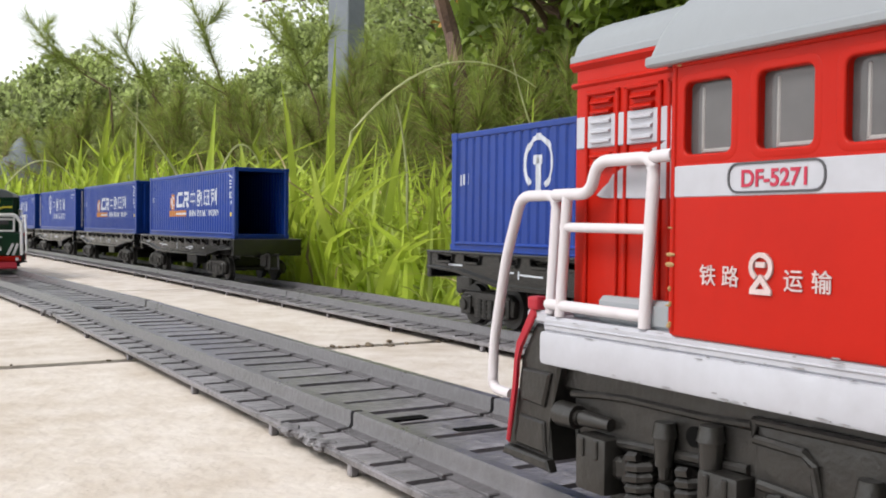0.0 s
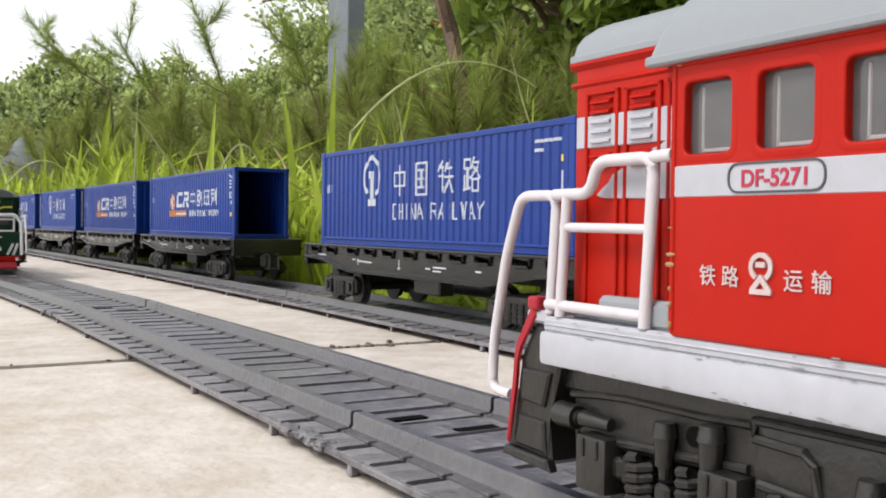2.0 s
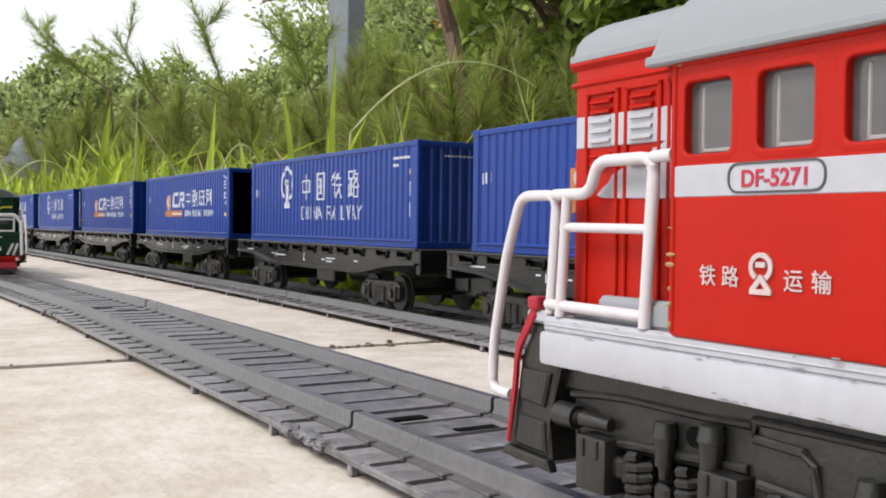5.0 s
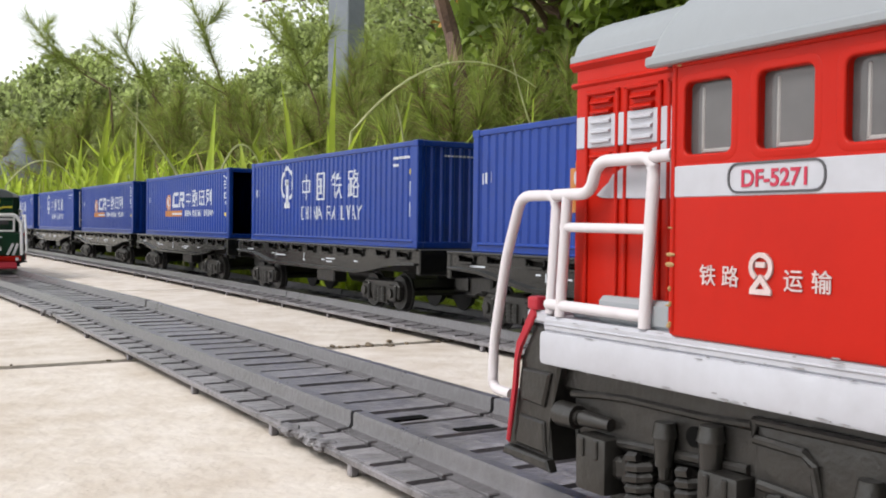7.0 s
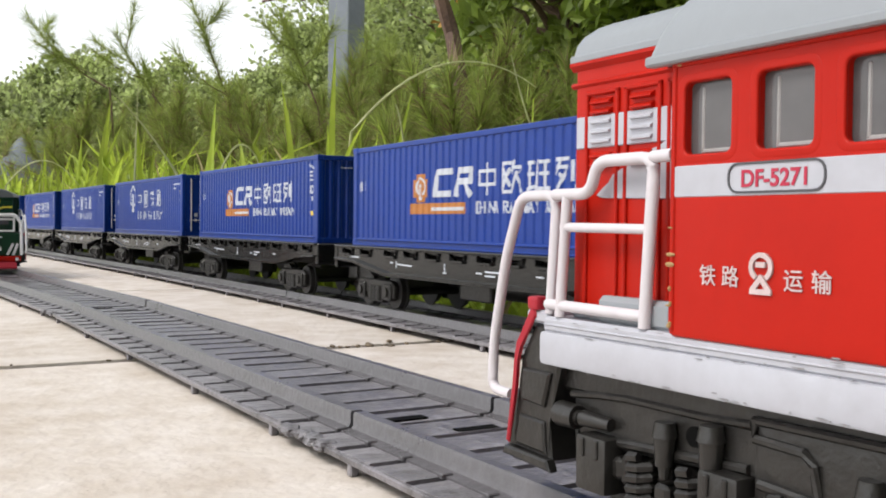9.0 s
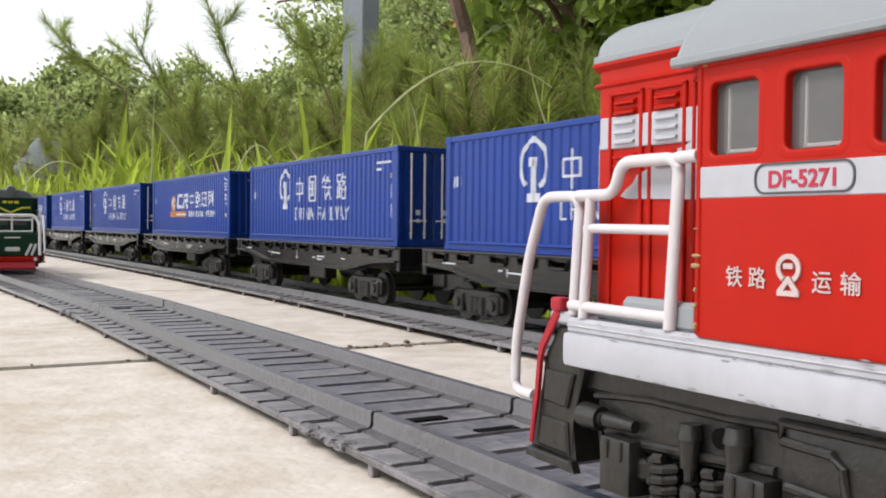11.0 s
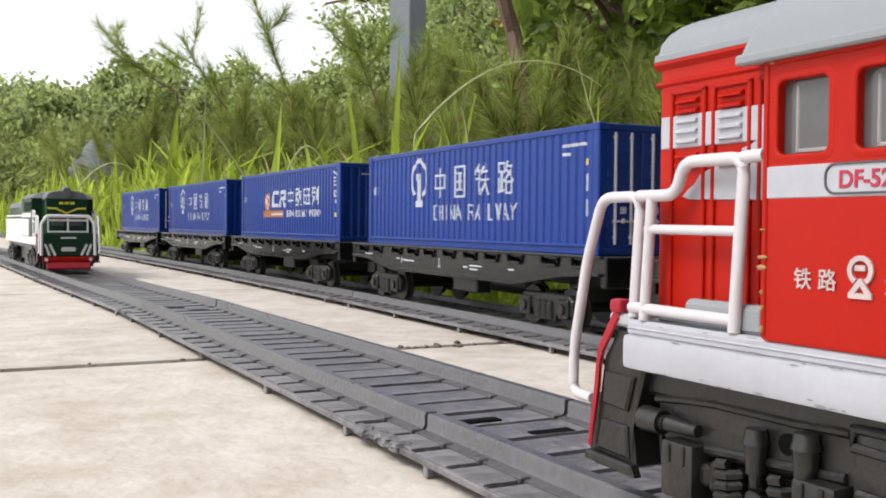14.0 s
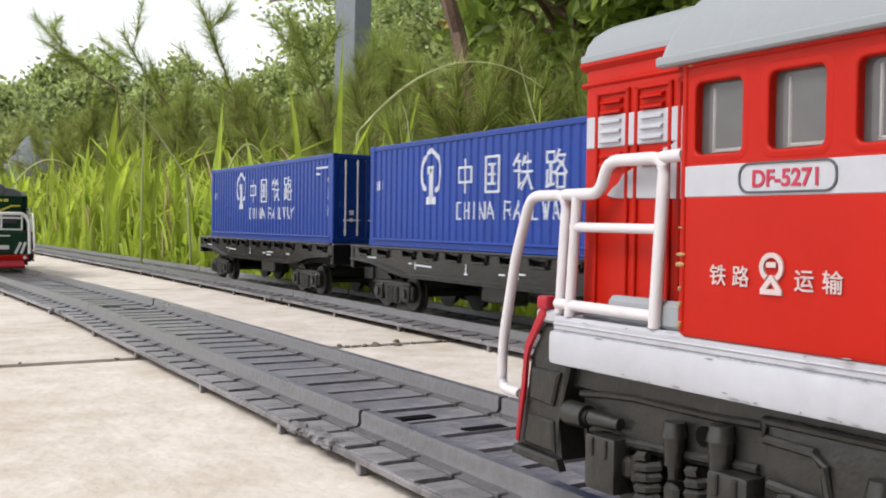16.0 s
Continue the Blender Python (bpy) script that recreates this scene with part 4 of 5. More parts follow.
            bmesh.ops.create_uvsphere(bm, u_segments=6, v_segments=4, radius=1, matrix=Matrix.Translation((-20.2 * MM, y * MM, z * MM)) @ Matrix.Diagonal((.06 * MM, rng.uniform(.1, .8) * MM, rng.uniform(.03, .08) * MM, 1)))
        tagged(part("scuff", bm, M["scuff"], L, "grey scuffs on the white edge"), kind="stuff")
    # front deck, steps and pilot
    bm = bmesh.new()
    box(bm, -19.6, 19.6, -1, 3.0, 25.6, 27.0, .3)
    part("front_deck", bm, W if not green else R, L)
    for s in (-1, 1):
        bm = bmesh.new()
        xa, xb = sorted((s * 15.2, s * 19.2))
        prism(bm, [(-2.6, 21.6), (-.4, 21.6), (.2, 25.4), (2.0, 25.4), (4.4, 21.8), (4.6, 18.5), (5.9, 11.2), (-1.2, 10.9), (-.6, 15)], xa, xb, "x", .35)
        st = part("steps", bm, M["bogie"], L, "black moulded steps")
        for pts, x in (([(-1.4, 20.4), (3.6, 20.4), (3.9, 16.9), (-.2, 16.6)], 19.7), ([(-.2, 15.0), (4.2, 15.2), (5.0, 11.8), (-.6, 11.6)], 19.6), ([(-1.6, 11.2), (6.2, 11.4), (6.6, 10.4), (-2.2, 10.0)], 20.2)):
            part("step_plate", prism(bmesh.new(), pts, *sorted((s * 18.8, s * x)), "x", .25), M["bogie"], st)
        bm = bmesh.new()
        xa, xb = sorted((s * 19.4, s * 19.85))
        box(bm, min(s * 18.4, s * 20), max(s * 18.4, s * 20), .5, 2.4, 27.0, 28.5, .4, 2)
        prism(bm, [(1.2, 27.2), (2.0, 27.2), (4.6, 23.2), (5.0, 21.5), (5.1, 18.5), (6.4, 11.8), (5.75, 11.7), (4.5, 18.3), (4.4, 21.3), (3.9, 22.8), (1.0, 26.4)], xa, xb, "x", .2)
        part("pilot_edge", bm, M["crimson"], L, "crimson pilot edge")
    if not green:
        part("pilot", box(bmesh.new(), -19, 19, 4.5, 7.4, 9.6, 17.5, .6), pilot, L, smooth=True)
        part("coupler", box(bmesh.new(), -3.2, 3.2, 3, 12, 13.5, 18, .6), M["bogie"], L)
    loco_bogie(L, -25.5), loco_bogie(L, -150)
    bm = bmesh.new()
    box(bm, -15, 15, -120, -56, 9.5, 20, 1.5, 2)
    part("fuel_tank", bm, M["bogie"], L, smooth=True)
    if green:
        green_front(L)
    return L


def green_front(L):
    """The nose that the green engine turns to the camera."""
    G, W, H = M["gold"], M["bright_white"], M["bright_white"]
    f = axes((0, -2.0, 0), (-1, 0, 0), (0, 0, 1))
    for s in (-1, 1):
        bm = bmesh.new()
        strokes(bm, [(s * 12, 44.6, s * 6.5, 44.4), (s * 7, 44.4, 0, 41.4)], f, 1.1, .5)
        part("chevron", bm, G, L, "yellow painted chevron")
    for x in (-3.6, 0, 3.6):
        bm = bmesh.new()
        strokes(bm, [(x - .9, 47.8, x + .9, 47.8)], f, 1.6, .5)
        part("roof_plate", bm, G, L, "small gold badge")
    bm = bmesh.new()
    cyl(bm, (0, -5, 55.2), (0, -.6, 54.8), 3.2, 2.8, 18)
    part("headlight", bm, M["dark_roof"], L, "round grey headlight housing", smooth=True)
    for x in (-6.0, 6.0):
        bm = bmesh.new()
        box(bm, x - 4.2, x + 4.2, -2.2, -1.6, 33.6, 40.5, .3)
        w = part("nose_window", bm, M["glass"], L, "dark nose window")
    handrail(L, [(-17.0, 5.4, 15), (-17.0, 4.6, 34.5), (-13.5, 3.6, 39.6), (13.5, 3.6, 39.6), (17.0, 4.6, 34.5), (17.0, 5.4, 15)], H, 1.05)
    handrail(L, [(-12.6, 3.4, 29.6), (-12.6, 3.4, 39.4)], H, .6), handrail(L, [(12.6, 3.4, 29.6), (12.6, 3.4, 39.4)], H, .6)
    handrail(L, [(0, 3.4, 29.6), (0, 3.4, 39.4)], H, .6)
    handrail(L, [(-12.6, 3.4, 37), (12.6, 3.4, 37)], H, .6), handrail(L, [(-12.6, 3.4, 29.8), (12.6, 3.4, 29.8)], H, .6)
    bm = bmesh.new()
    box(bm, -16.0, 16.0, 2.6, 5.0, 14.4, 28.6, .6)
    ap = part("apron", bm, M["green"], L, "dark green front apron")
    for s in (-1, 1):
        for k in (0, 1):
            bm = bmesh.new()
            g = axes((0, 5.0, 0), (-1, 0, 0), (0, 0, 1))
            strokes(bm, [(s * (8.4 + 3.6 * k), 15.4, s * (11.6 + 2.9 * k), 21.6)], g, 1.6, .3)
            part("slash", bm, W, ap, "white painted slash")
    bm = bmesh.new()
    box(bm, -4.6, 4.6, 4.9, 5.5, 17.6, 20.2, .6)
    part("lamp", bm, W, ap, "white lamp plate")
    bm = bmesh.new()
    box(bm, -5, 5, 4.9, 5.3, 25.5, 26.4, .2)
    part("number_bar", bm, W, ap, "pale bar")
    bm = bmesh.new()
    box(bm, -16.6, 16.6, 3.2, 6.2, 11.0, 14.2, .5)
    part("red_beam", bm, M["red"], L, "red buffer beam")
    bm = prism(bmesh.new(), [(3.4, 11.2), (5.6, 11.2), (9.2, 7.6), (9.2, 6.6), (6.4, 6.6)], -13.8, 13.8, "x", .3)
    part("plough", bm, M["crimson"], L, "sloping crimson plough")
    for s in (-1, 1):
        bm = bmesh.new()
        cyl(bm, (s * 14.0, 6.0, 12.6), (s * 14.0, 6.9, 12.6), 1.1, n=12)
        part("marker_lamp", bm, W, L, "small white marker lamp")
    # white side screen along the engine
    for s in (-1, 1):
        bm = bmesh.new()
        xa, xb = sorted((s * 18.2, s * 20.2))
        box(bm, xa, xb, -178, -34, 26.4, 38, .5)
        part("side_screen", bm, W, L, "white side panel")


locomotive("red toy diesel locomotive with white stripe and grey roof", at(82.5, 83.3, 0), M["red"], M["bogie"], False)
locomotive("dark green toy diesel locomotive with white handrails", at(line_x(NEAR_LINE, 652), 652, 0, 0, 0, 180 + heading(NEAR_LINE, 720)) @ Matrix.Diagonal((.93, 1, 1, 1)), M["green"], M["red"], True)

# ---- vegetation ----
def spot(u, d):
    """A place d mm from the origin, u degrees to the right of the track's direction."""
    return d * math.sin(radians(u)), d * math.cos(radians(u))


def mesh_thing(name, verts, faces, mat, parent=None, label=""):
    me = bpy.data.meshes.new(name)
    me.from_pydata(verts, [], faces)
    me.materials.append(mat)
    ob = new(name, me)
    if parent:
        ob.parent = parent
    if label:
        tagged(ob, label)
    return ob


def verge_edge(y):
    """Where the grass begins beside the far track."""
    return line_x(FAR_LINE, y) + 30


def blades(rng, roots, height, width, lean):
    """Bent, folded grass blades: five tapering steps each."""
    V, F = [], []
    for (x, y), h, w, ln in zip(roots, height, width, lean):
        a = rng.uniform(0, math.tau)
        d = np.array([math.cos(a), math.sin(a)])
        side = np.array([-d[1], d[0]])
        tw = rng.uniform(-.6, .6)
        side = side * math.cos(tw) + d * math.sin(tw)
        b = len(V)
        steps = 6
        for k in range(steps + 1):
            f = k / steps
            out = ln * f ** 2.2 * h
            z = h * (f - .28 * ln * f ** 3.0) - 14
            px, py = x + d[0] * out, y + d[1] * out
            px = max(px, verge_edge(py) - 2)
            ww = w * (.75 + .5 * f) * (1 - f ** 2.2) / 2 + .12
            V += [((px - side[0] * ww) * MM, (py - side[1] * ww) * MM, z * MM), ((px + d[0] * ww * .35) * MM, (py + d[1] * ww * .35) * MM, (z - ww * .25) * MM), ((px + side[0] * ww) * MM, (py + side[1] * ww) * MM, z * MM)]
        for k in range(steps):
            o = b + 3 * k
            F += [(o, o + 1, o + 4, o + 3), (o + 1, o + 2, o + 5, o + 4)]
    return V, F


def grass():
    """Verge grass: short and thick by the track, taller behind."""
    rng = np.random.default_rng(3)
    def patch(n, y0, y1, d0, d1, h0, h1, w0, w1, l0, l1):
        ys = rng.uniform(y0, y1, n)
        xs = np.array([verge_edge(y) for y in ys]) + d0 + (d1 - d0) * rng.uniform(0, 1, n) ** 1.4
        return blades(rng, list(zip(xs, ys)), rng.uniform(h0, h1, n) * np.clip(np.hypot(xs, ys) / 650, .45, 1.1), rng.uniform(w0, w1, n), rng.uniform(l0, l1, n) ** 1.3)
    V, F = [], []
    for args in ((1350, 120, 1000, 0, 260, 40, 105, 3.5, 8.5, .1, 1.4), (1900, 900, 3200, 0, 600, 60, 150, 4.5, 10, .1, 1.3), (260, 150, 2200, 60, 700, 70, 120, 4.5, 9, .1, 1.2), (700, 150, 1500, -6, 60, 22, 60, 2.5, 5, .3, 1.4), (600, 700, 2300, 0, 260, 60, 112, 5, 10, .05, .9), (400, 1200, 3200, 60, 520, 80, 135, 7, 13, .05, 1.1), (1400, -200, 4200, 500, 2300, 60, 150, 8, 16, .1, 1.0), (150, 850, 2000, 0, 220, 105, 165, 8, 14, .1, 1.5), (46, 480, 850, 5, 150, 105, 140, 5, 8, .1, 1.3), (260, 1400, 2600, 0, 260, 90, 150, 8, 15, .3, 1.6)):
        v, f = patch(*args)
        o = len(V)
        V += v
        F += [tuple(i + o for i in q) for q in f]
    tagged(mesh_thing("grass", V, F, M["grass"]), "dense bright green grass beside the track", "grass", kind="stuff")
    v, f = patch(420, 200, 2600, 0, 500, 60, 140, 1.4, 3.0, .4, 1.9)
    tagged(mesh_thing("dry_grass", v, f, M["straw"]), "thin dry straw stalks among the grass", "grass", kind="stuff")


grass()


def tall_blade(u, d, h, w, lean, az, mat="grass", name="tall_grass", label="single tall bright green blade of grass"):
    rng = np.random.default_rng(int(u * 100 + d))
    x, y = spot(u, d)
    V, F = [], []
    dx, dy = math.cos(radians(az)), math.sin(radians(az))
    n = 9
    for k in range(n + 1):
        f = k / n
        out = lean * f ** 2 * h
        z = h * (f - .25 * abs(lean) * f ** 3) - 12
        ww = w * (1 - f ** 2.4) / 2 + .15
        px, py = x + dx * out, y + dy * out
        px = max(px, verge_edge(py))
        sx, sy = math.cos(radians(-u)), math.sin(radians(-u))
        V += [((px - sx * ww) * MM, (py - sy * ww) * MM, z * MM), ((px + sy * ww * .4) * MM, (py - sx * ww * .4 + 1) * MM, z * MM), ((px + sx * ww) * MM, (py + sy * ww) * MM, z * MM)]
    for k in range(n):
        o = 3 * k
        F += [(o, o + 1, o + 4, o + 3), (o + 1, o + 2, o + 5, o + 4)]
    tagged(mesh_thing(name, V, F, M[mat]), label, "grass", group="tall blades")


for u, d, h, w, ln, az in ((24.4, 640, 172, 5.5, .02, 0), (22.6, 620, 140, 6, -.08, -25), (27.6, 560, 128, 5, .12, -28), (36.0, 600, 128, 3.6, .03, -30), (20.2, 620, 118, 7, -.5, -25), (29.4, 640, 126, 4, .35, -25),
                           (18.0, 640, 118, 5, -.7, -25), (23.4, 560, 100, 7, .45, -25), (25.6, 520, 96, 7, -.5, -25), (14.5, 900, 140, 6, -.5, -15), (11.0, 1000, 150, 6, .2, -15)):
    tall_blade(u, d, h, w, ln, az)
for u, d, h, w, ln, az in ((35.3, 600, 118, 2.0, -.5, -35), (33.5, 590, 120, 1.6, .9, -35), (19.5, 700, 130, 2.4, -.9, -20), (13.0, 800, 125, 2.2, -.8, -15), (27.0, 560, 120, 1.8, -.9, -25)):
    tall_blade(u, d, h, w, ln, az, "straw", "dry_grass_stalk", "thin pale dry grass stalk")


def arching_stalk(u0, u1, d, z0, top, end, r=.9):
    """A long thin stem that rises, bows over and hangs."""
    a, b = spot(u0, d), spot(u1, d)
    P = [(a[0], a[1], -12)]
    for k in range(1, 15):
        f = k / 14
        z = (1 - f) ** 2 * z0 + 2 * f * (1 - f) * top + f * f * end
        P.append((a[0] + (b[0] - a[0]) * f, a[1] + (b[1] - a[1]) * f, z))
    o = part("arching_grass", tube(bmesh.new(), P, [r * (1 - .7 * k / 14) for k in range(15)], 5), M["pale_stem"], smooth=True)
    tagged(o, "long thin pale grass stem bowing over", "grass", "tall blades")


for u0, u1, d, z0, top, end in ((24.8, 36.5, 560, 78, 158, 116), (29.0, 28.2, 560, 60, 100, 106), (36.8, 35.0, 590, 84, 100, 140), (16.2, 11.5, 700, 60, 110, 132), (13.4, 13.6, 760, 60, 110, 138), (17.6, 20.5, 640, 50, 112, 70), (6.5, 10.5, 980, 60, 120, 70)):
    arching_stalk(u0, u1, d, z0, top, end)


def leaf_cloud(rng, centres, spread, per, size, up=.3, slim=.5, squash=.8):
    """Single leaves in loose clumps round the centres (mm): two folded triangles each."""
    C = np.repeat(np.array(centres), per, axis=0)
    n = len(C)
    P = C + rng.normal(0, 1, (n, 3)) * np.array([spread, spread, spread * squash])
    D = rng.normal(0, 1, (n, 3))
    D[:, 2] += up
    D /= np.linalg.norm(D, axis=1)[:, None]
    S = np.cross(D, rng.normal(0, 1, (n, 3)))
    S /= np.linalg.norm(S, axis=1)[:, None]
    N = np.cross(D, S)
    L = size * rng.uniform(.6, 1.3, n)[:, None]
    a, tip = P, P + D * L
    l = P + D * L * .45 + S * L * slim * .5 + N * L * .1
    r = P + D * L * .45 - S * L * slim * .5 + N * L * .1
    V = (np.stack([a, r, tip, l], 1).reshape(-1, 3) * MM)
    F = np.arange(4 * n).reshape(-1, 4)
    return V.tolist(), [t for q in F.tolist() for t in ((q[0], q[1], q[2]), (q[0], q[2], q[3]))]


def crown_centres(rng, x, y, z, rx, ry, rz, n, hollow=.35):
    out = []
    while len(out) < n:
        p = rng.uniform(-1, 1, 3)
        r = np.linalg.norm(p)
        lump = 1 + .35 * noise.noise(Vector((p[0] * 2.2 + x, p[1] * 2.2 + y, p[2] * 2.2)))
        if hollow < r < lump:
            out.append((x + p[0] * rx, y + p[1] * ry, z + p[2] * rz))
    return out


def branch(rng, a, b, r0, r1, wob, bm, n=5):
    a, b = Vector(a), Vector(b)
    pts = [a.lerp(b, k / n) + Vector(rng.normal(0, wob, 3)) * (0 if k in (0,) else 1) for k in range(n + 1)]
    tube(bm, [tuple(p) for p in pts], [r0 + (r1 - r0) * k / n for k in range(n + 1)], 7)
    return pts[-1]


def tree(name, label, u, d, height, radius, trunk, leaves, per, size, mat, seed, base=.25, slim=.5, stretch=1.0, cat="tree", extra=None):
    rng = np.random.default_rng(seed)
    x, y = spot(u, d)
    t = thing(name, label, cat, at(0, 0, 0), group="trees" if cat == "tree" else "shrubs")
    zc, rz = height * (1 + base) / 2, height * (1 - base) / 2
    cs = crown_centres(rng, x, y, zc, radius, radius * stretch, rz, leaves)
    bm = bmesh.new()
    top = branch(rng, (x, y, -20), (x + rng.normal(0, radius * .1), y, height * .8), trunk, trunk * .25, radius * .03, bm, 8)
    for c in cs[::max(1, len(cs) // 26)]:
        z0 = max(height * base * .5, min(c[2] * .75, height * .7))
        branch(rng, (x, y, z0), c, trunk * .35, trunk * .06, radius * .03, bm)
    part("trunk", bm, M["bark"], t, "brown bark trunk and limbs", smooth=True)
    V, F = leaf_cloud(rng, cs, radius * .085, per, size, .2, slim)
    tagged(mesh_thing("crown", V, F, M[mat], t), kind="stuff")
    if extra:
        V, F = leaf_cloud(rng, cs[::7], radius * .1, 5, size * .9, .4, slim)
        tagged(mesh_thing("young_leaves", V, F, M[extra], t, "orange young leaves"), kind="stuff")
    return t


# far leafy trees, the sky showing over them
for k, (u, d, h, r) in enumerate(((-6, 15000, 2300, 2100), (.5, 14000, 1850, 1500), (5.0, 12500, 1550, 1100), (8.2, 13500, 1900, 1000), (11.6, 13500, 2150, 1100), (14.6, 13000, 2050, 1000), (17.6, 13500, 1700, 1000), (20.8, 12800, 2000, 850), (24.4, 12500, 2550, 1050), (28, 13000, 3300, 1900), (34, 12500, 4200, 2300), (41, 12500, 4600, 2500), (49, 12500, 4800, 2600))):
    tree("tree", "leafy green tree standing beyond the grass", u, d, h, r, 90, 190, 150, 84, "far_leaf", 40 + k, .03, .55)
# low hedge in front of them
for k, (u, d, h, r) in enumerate(((-4, 8200, 620, 1100), (4, 7600, 600, 950), (10, 7000, 560, 900), (16, 6200, 520, 850), (22, 5600, 520, 800), (28, 5000, 560, 800), (35, 4600, 800, 800), (42, 4400, 1000, 850), (50, 4400, 1000, 850))):
    tree("shrub", "olive green shrub behind the grass", u, d, h, r, 30, 220, 40, 62, "hedge", 70 + k, 0, .5, 1, "shrub")


def shoot(rng, s, e, bm, P, D, r=4.0, n=30):
    """A twig from s to e, with the roots of its needles."""
    s, e = Vector(s), Vector(e)
    sag = Vector((rng.normal(0, .06), rng.normal(0, .06), -.12)) * (e - s).length
    pts = [s.lerp(e, f) + sag * (f * (1 - f) * 2) for f in (0, .25, .5, .75, 1)]
    tube(bm, [tuple(p) for p in pts], [r, r * .8, r * .65, r * .5, r * .35], 5)
    for q in range(n):
        f = .25 + .75 * q / n
        k = min(3, int(f * 4))
        P.append(pts[k].lerp(pts[k + 1], f * 4 - k)), D.append((pts[k + 1] - pts[k]).normalized())


def needles(rng, P, D, per, lo, hi, spread, wide):
    P, D = np.repeat(np.array(P), per, 0), np.repeat(np.array(D), per, 0)
    n = len(P)
    W = D * 1.0 + rng.normal(0, spread, (n, 3))
    W /= np.linalg.norm(W, axis=1)[:, None]
    S = np.cross(W, rng.normal(0, 1, (n, 3)))
    S /= np.linalg.norm(S, axis=1)[:, None]
    L = rng.uniform(lo, hi, n)[:, None]
    return (np.stack([P - S * wide, P + S * wide, P + W * L], 1).reshape(-1, 3) * MM).tolist(), np.arange(3 * n).reshape(-1, 3).tolist()


def pine(u, d, height, radius, seed, tips=40, label="straggling young pine with long light needles"):
    """Many thin shoots that rise and spread from a hidden stem."""
    rng = np.random.default_rng(seed)
    x, y = spot(u, d)
    t = thing("pine_tree", label, "tree", at(0, 0, 0), group="trees")
    bm, P, D = bmesh.new(), [], []
    branch(rng, (x, y, -20), (x + rng.normal(0, 30), y, height * .55), 11, 5, 8, bm, 6)
    part("trunk", bm, M["bark"], t, "brown stem", smooth=True)
    bm = bmesh.new()
    for k in range(tips):
        a = rng.uniform(0, math.tau)
        rad = radius * math.sqrt(rng.uniform(0, 1))
        z = height * rng.uniform(.1, .8) * (1 - .35 * rad / radius)
        s = (x + math.cos(a) * rad, y + math.sin(a) * rad, z)
        ln = rng.uniform(120, 300)
        tilt = rng.normal(.5, .45)
        b = a + rng.normal(0, .8)
        shoot(rng, s, (s[0] + math.cos(b) * ln * math.sin(tilt), s[1] + math.sin(b) * ln * math.sin(tilt), z + ln * math.cos(tilt)), bm, P, D, 1.7, 24)
        branch(rng, (x, y, max(10, z * .6)), s, 3, 1.7, 8, bm, 3)
    tagged(part("twigs", bm, M["bark"], t, "brown branching twigs", smooth=True), kind="stuff")
    V, F = needles(rng, P[::3], D[::3], 14, 30, 80, .7, 1.1)
    tagged(mesh_thing("dry_needles", V, F, M["dry_needle"], t, "brown dry needles"), kind="stuff")
    V, F = needles(rng, P, D, 11, 40, 100, .5, 1.15)
    tagged(mesh_thing("crown", V, F, M["needle"], t), kind="stuff")


for k, (u, d, h, r, n) in enumerate(((9.5, 4300, 520, 330, 34), (14.0, 4100, 540, 380, 46), (18.5, 3700, 520, 380, 50), (22.0, 3300, 520, 360, 60), (25.4, 3100, 520, 340, 64), (28.6, 3000, 520, 320, 60), (32.0, 1900, 210, 210, 52), (35.6, 1950, 210, 210, 52))):
    pine(u, d, h, r, 90 + k, int(n * .75))


def pine_boughs():
    """Long bare-stemmed pine boughs that stand out against the sky."""
    rng = np.random.default_rng(77)
    for d, a, b, n in ((3300, (19.2, 5.5), (15.7, 14.4), 90), (3900, (12.0, 7.4), (7.8, 11.0), 60), (3600, (15.0, 6.4), (12.4, 10.4), 50), (3000, (23.6, 7.0), (21.5, 12.0), 50), (3100, (26.9, 6.6), (26.5, 11.0), 50)):
        t = thing("pine_bough", "long pine bough with spiky needles", "branch", at(0, 0, 0), group="pine boughs")
        p0, p1 = spot(a[0], d), spot(b[0], d)
        s = Vector((p0[0], p0[1], 36 + d * math.tan(radians(a[1]))))
        e = Vector((p1[0], p1[1], 36 + d * math.tan(radians(b[1]))))
        bm, P, D = bmesh.new(), [], []
        shoot(rng, s, e, bm, P, D, 3.4, n)
        foot = Vector((s.x + 60, s.y + 40, -20))
        branch(rng, foot, s, 5, 3.4, 6, bm, 5)
        for q in (.2, .4, .6, .8):
            m = s.lerp(e, q)
            shoot(rng, m, m + (e - s) * .26 + Vector(rng.normal(0, 70, 3)), bm, P, D, 1.8, 24)
        part("twig", bm, M["bark"], t, "thin brown twig", smooth=True)
        V, F = needles(rng, P, D, 7, 45, 105, .62, .9)
        tagged(mesh_thing("needles", V, F, M["needle"], t), kind="stuff")


pine_boughs()

# broad-leaved shrubs near the verge
tree("shrub", "large broad-leaved shrub with a reddish trunk", 38.0, 2500, 1250, 350, 34, 170, 24, 52, "leaf", 5, .22, .55, 1, "shrub", "young_leaf")
tree("shrub", "large broad-leaved shrub with glossy leaves", 45.0, 2550, 1300, 420, 34, 200, 24, 52, "leaf", 6, .1, .55, 1, "shrub", "young_leaf")
tree("shrub", "broad-leaved shrub beyond the track", 53, 2400, 1200, 480, 34, 220, 22, 48, "leaf", 7, .05, .55, 1, "shrub")
tree("shrub", "broad-leaved shrub beyond the track", 63, 2300, 1200, 520, 34, 200, 22, 48, "leaf", 8, .05, .55, 1, "shrub")
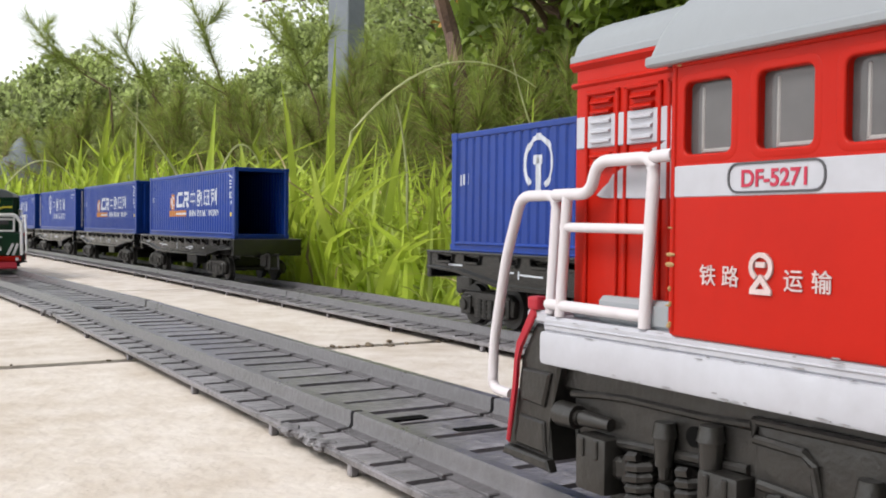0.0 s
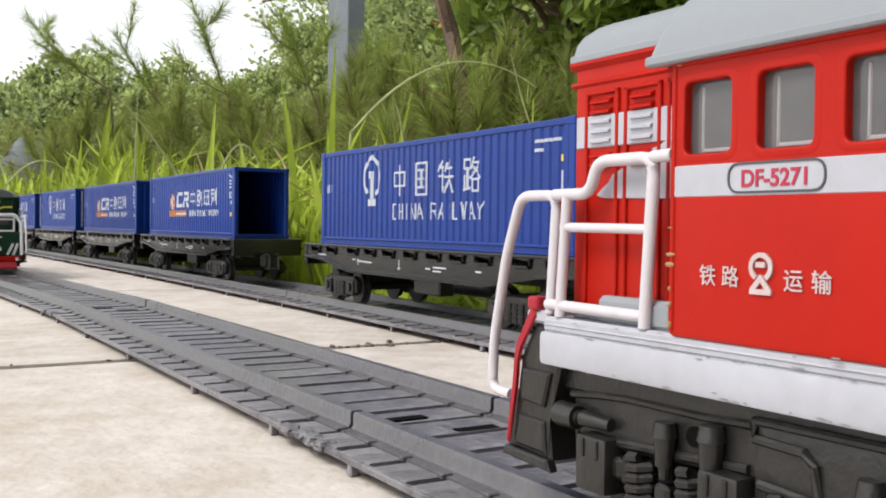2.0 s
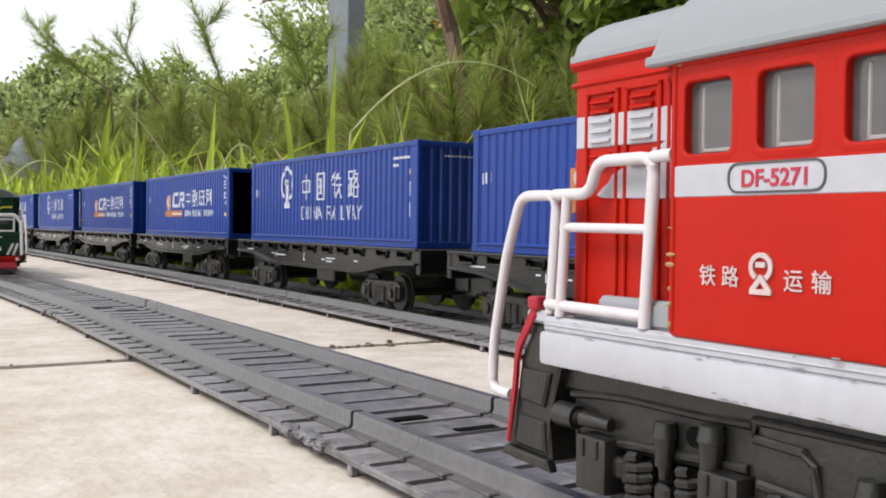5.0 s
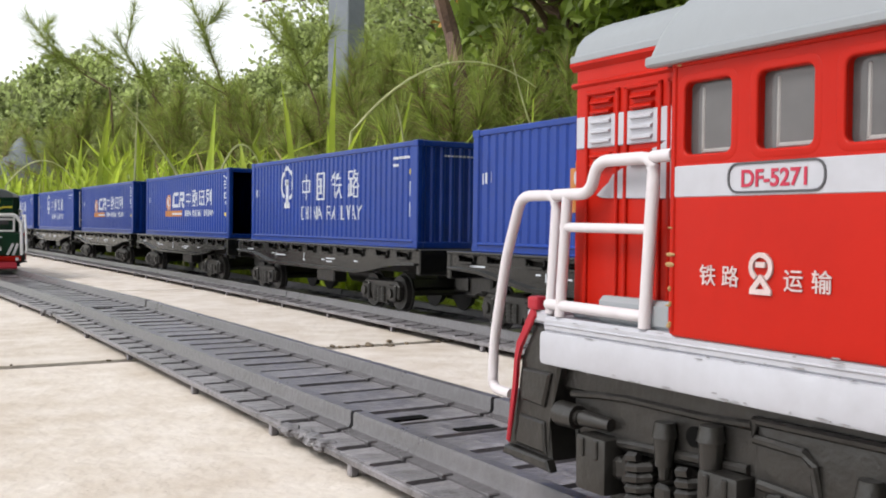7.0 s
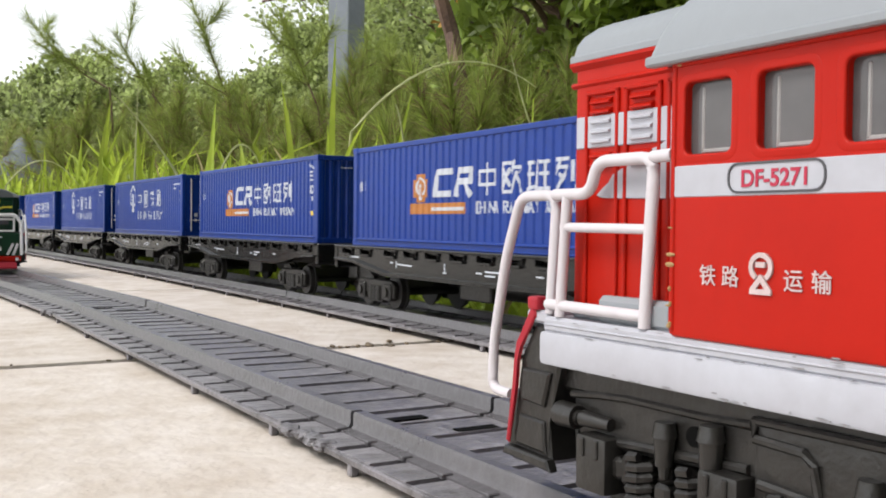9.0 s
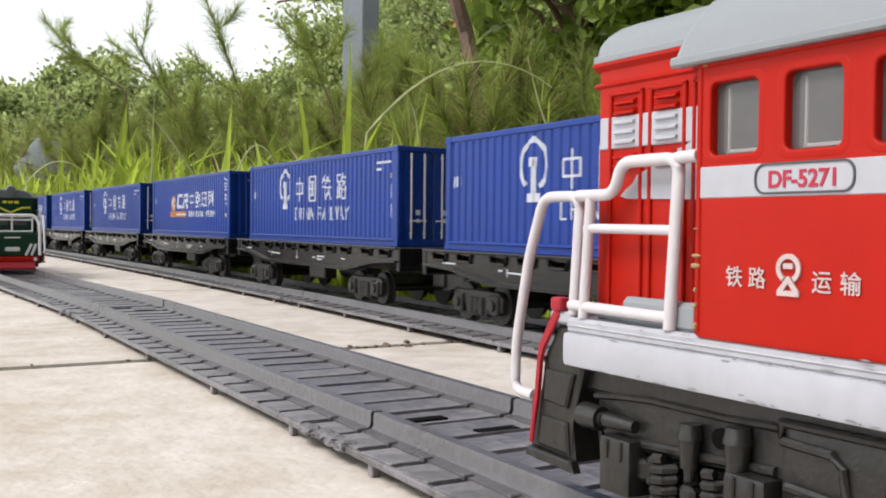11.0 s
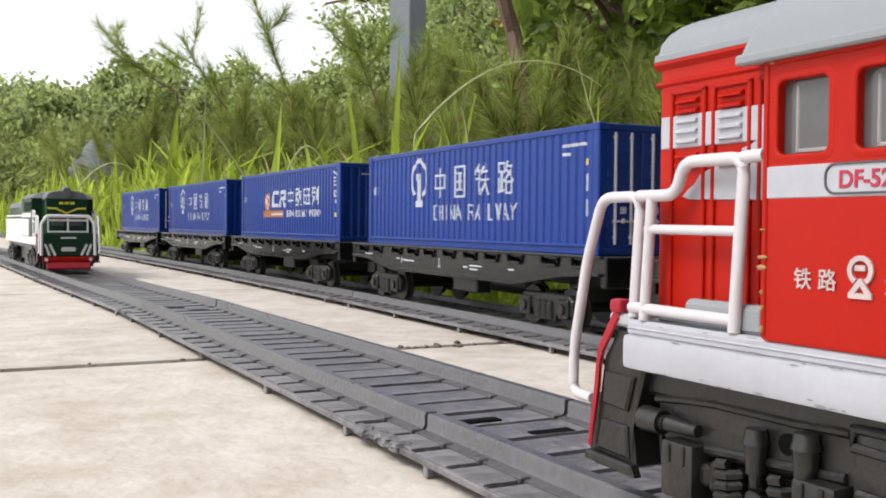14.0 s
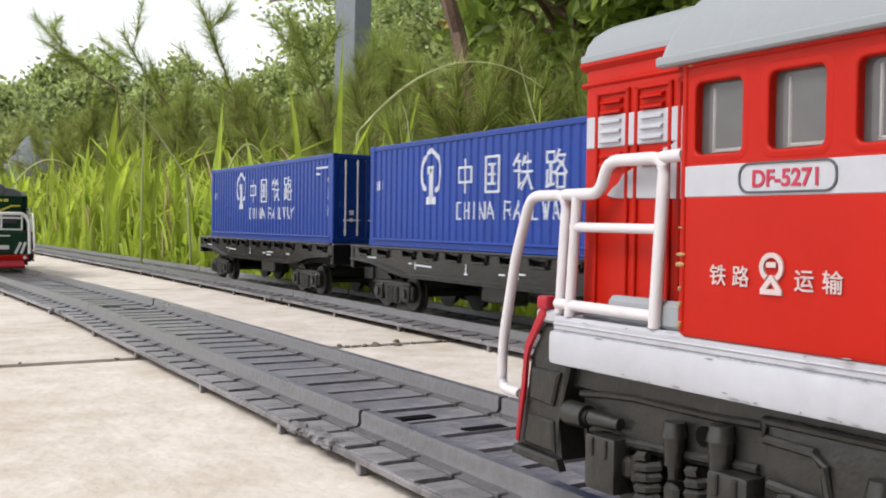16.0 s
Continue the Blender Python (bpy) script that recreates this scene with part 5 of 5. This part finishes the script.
# added, unseen trees behind the camera that keep sky light off the end faces
for k, u in enumerate((110, 128, 146, 164, 182, 200, 218)):
    tree("hedge_tree", "unseen tree added to block sky light from behind", u, 2300, 3000, 700, 50, 200, 30, 130, "leaf", 120 + k, .02, .6, 1, "tree")


def leaning_trunk():
    """A bare reddish trunk that stands before the shrub, its bough reaching over the path."""
    rng = np.random.default_rng(21)
    x, y = spot(31.4, 2050)
    t = thing("bare_trunk", "slender leaning reddish-brown trunk", "trunk", at(0, 0, 0))
    bm = bmesh.new()
    branch(rng, (x + 90, y - 40, -20), (x - 60, y + 30, 800), 19, 15, 9, bm, 9)
    part("stem", bm, M["bark"], t, smooth=True)
    bm = bmesh.new()
    a = spot(30.5, 2300)
    b = spot(20.5, 2500)
    branch(rng, (a[0], a[1], 640), (b[0], b[1], 612), 7, 3, 14, bm, 9)
    part("bough", bm, M["bark"], t, smooth=True)


leaning_trunk()


def post():
    x, y = spot(25.3, 3700)
    p = thing("lamp_post", "square weathered grey metal post", "post", at(x, y, 0, 0, 0, -64))
    bm = bmesh.new()
    box(bm, -50, 50, -50, 50, -20, 5200, 4)
    part("shaft", bm, M["post"], p)
    bm = bmesh.new()
    box(bm, -110, 110, -110, 110, -20, 24, 5)
    part("base_plate", bm, M["post"], p)


post()


def boulder():
    x, y = spot(7.9, 5000)
    bm = bmesh.new()
    bmesh.ops.create_icosphere(bm, subdivisions=4, radius=1)
    for v in bm.verts:
        k = 1 + .12 * noise.noise(v.co * 1.7)
        v.co = Vector((v.co.x * 170 * k, v.co.y * 120 * k, 40 + v.co.z * 390 * k)) * MM
    o = part("boulder", bm, M["stone"], smooth=True)
    o.matrix_basis = at(x, y, 0)
    tagged(o, "upright rounded grey stone among the grass", "stone")


boulder()



# grit lying in the slab joints
def grit():
    rng = np.random.default_rng(8)
    bm = bmesh.new()
    bmesh.ops.create_icosphere(bm, subdivisions=2, radius=1)
    for v in bm.verts:
        v.co *= (1 + .3 * noise.noise(v.co * 2)) * MM
    first = None
    for k in range(22):
        x = rng.uniform(115, 160) if k < 14 else rng.uniform(-40, 58)
        r = rng.uniform(.4, 1.2) * (1 if k < 14 else .6)
        y = 259.5 + rng.normal(0, 2.2)
        if first is None:
            first = part("pebble", bm, M["pebble"])
            o = first
        else:
            o = new("pebble", first.data)
        o.matrix_basis = at(x, y, .3 * r - .15, 0, 0, rng.uniform(0, 360)) @ Matrix.Diagonal((r * 1.4, r, r * .6, 1))
        tagged(o, "tiny brown bit of grit by the slab joint", "pebble", "grit")


grit()

# ---- what moves ----
# place of the rear of the second wagon's load along the far track, and of the front of the standing rake
COMING = [(0, 262), (.5, 287), (1, 312.5), (1.5, 338), (2, 368), (2.5, 392), (3, 411.5), (3.5, 428), (4, 446), (4.3, 451), (5, 455), (6.3, 455), (7, 455), (7.25, 452), (7.5, 437), (7.75, 401), (8, 348), (8.2, 309), (8.6, 222), (9.2, 85), (9.8, -51),
          (10.3, -167), (10.5, -215), (11, -341), (11.5, -460), (12, -582), (12.5, -697), (13, -820), (13.5, -934), (14, -1053), (14.5, -1165), (15, -1290), (15.5, -1405), (16, -1526)]
PITCH = 206.0


def place_along(d, t, k):
    """Where the middle of wagon k stands when the coming pair has reached d."""
    rear = d - PITCH * (1 - k) if k < 2 else (max(d + 36, 482) if t < 5 else d + 36) + CL + PITCH * (k - 2)
    return rear - CL / 2


def motions():
    for k, (w, c) in enumerate(RAKE):
        rows = [(t, place_along(d, t, k)) for t, d in COMING]
        for ob, z in ((w, 0), (c, 28.25)):
            walk(ob, [(t, at((smooth_x(FAR_LINE, y - 61) + smooth_x(FAR_LINE, y + 61)) / 2, y, z, 0, 0,
                             -math.degrees(math.atan2(smooth_x(FAR_LINE, y + 61) - smooth_x(FAR_LINE, y - 61), 122)))) for t, y in rows])
        # the wheels roll with the wagon
        ts, ys = [r[0] for r in rows], [r[1] for r in rows]
        steps, last = [], None
        for f in range(16 * FPS + 1):
            turn = -math.degrees(float(np.interp(f / FPS, ts, ys)) / 6.4)
            if last is None or abs(turn - last) > 60 or f == 16 * FPS or f % 45 == 0:
                steps.append((f / FPS, turn))
                last = turn
        for wheel in [o for b in w.children if b.name.startswith("bogie") for o in b.children]:
            p = wheel.matrix_basis.translation.copy()
            walk(wheel, [(t, pose(p.x, p.y, p.z, turn % 360)) for t, turn in steps])


motions()
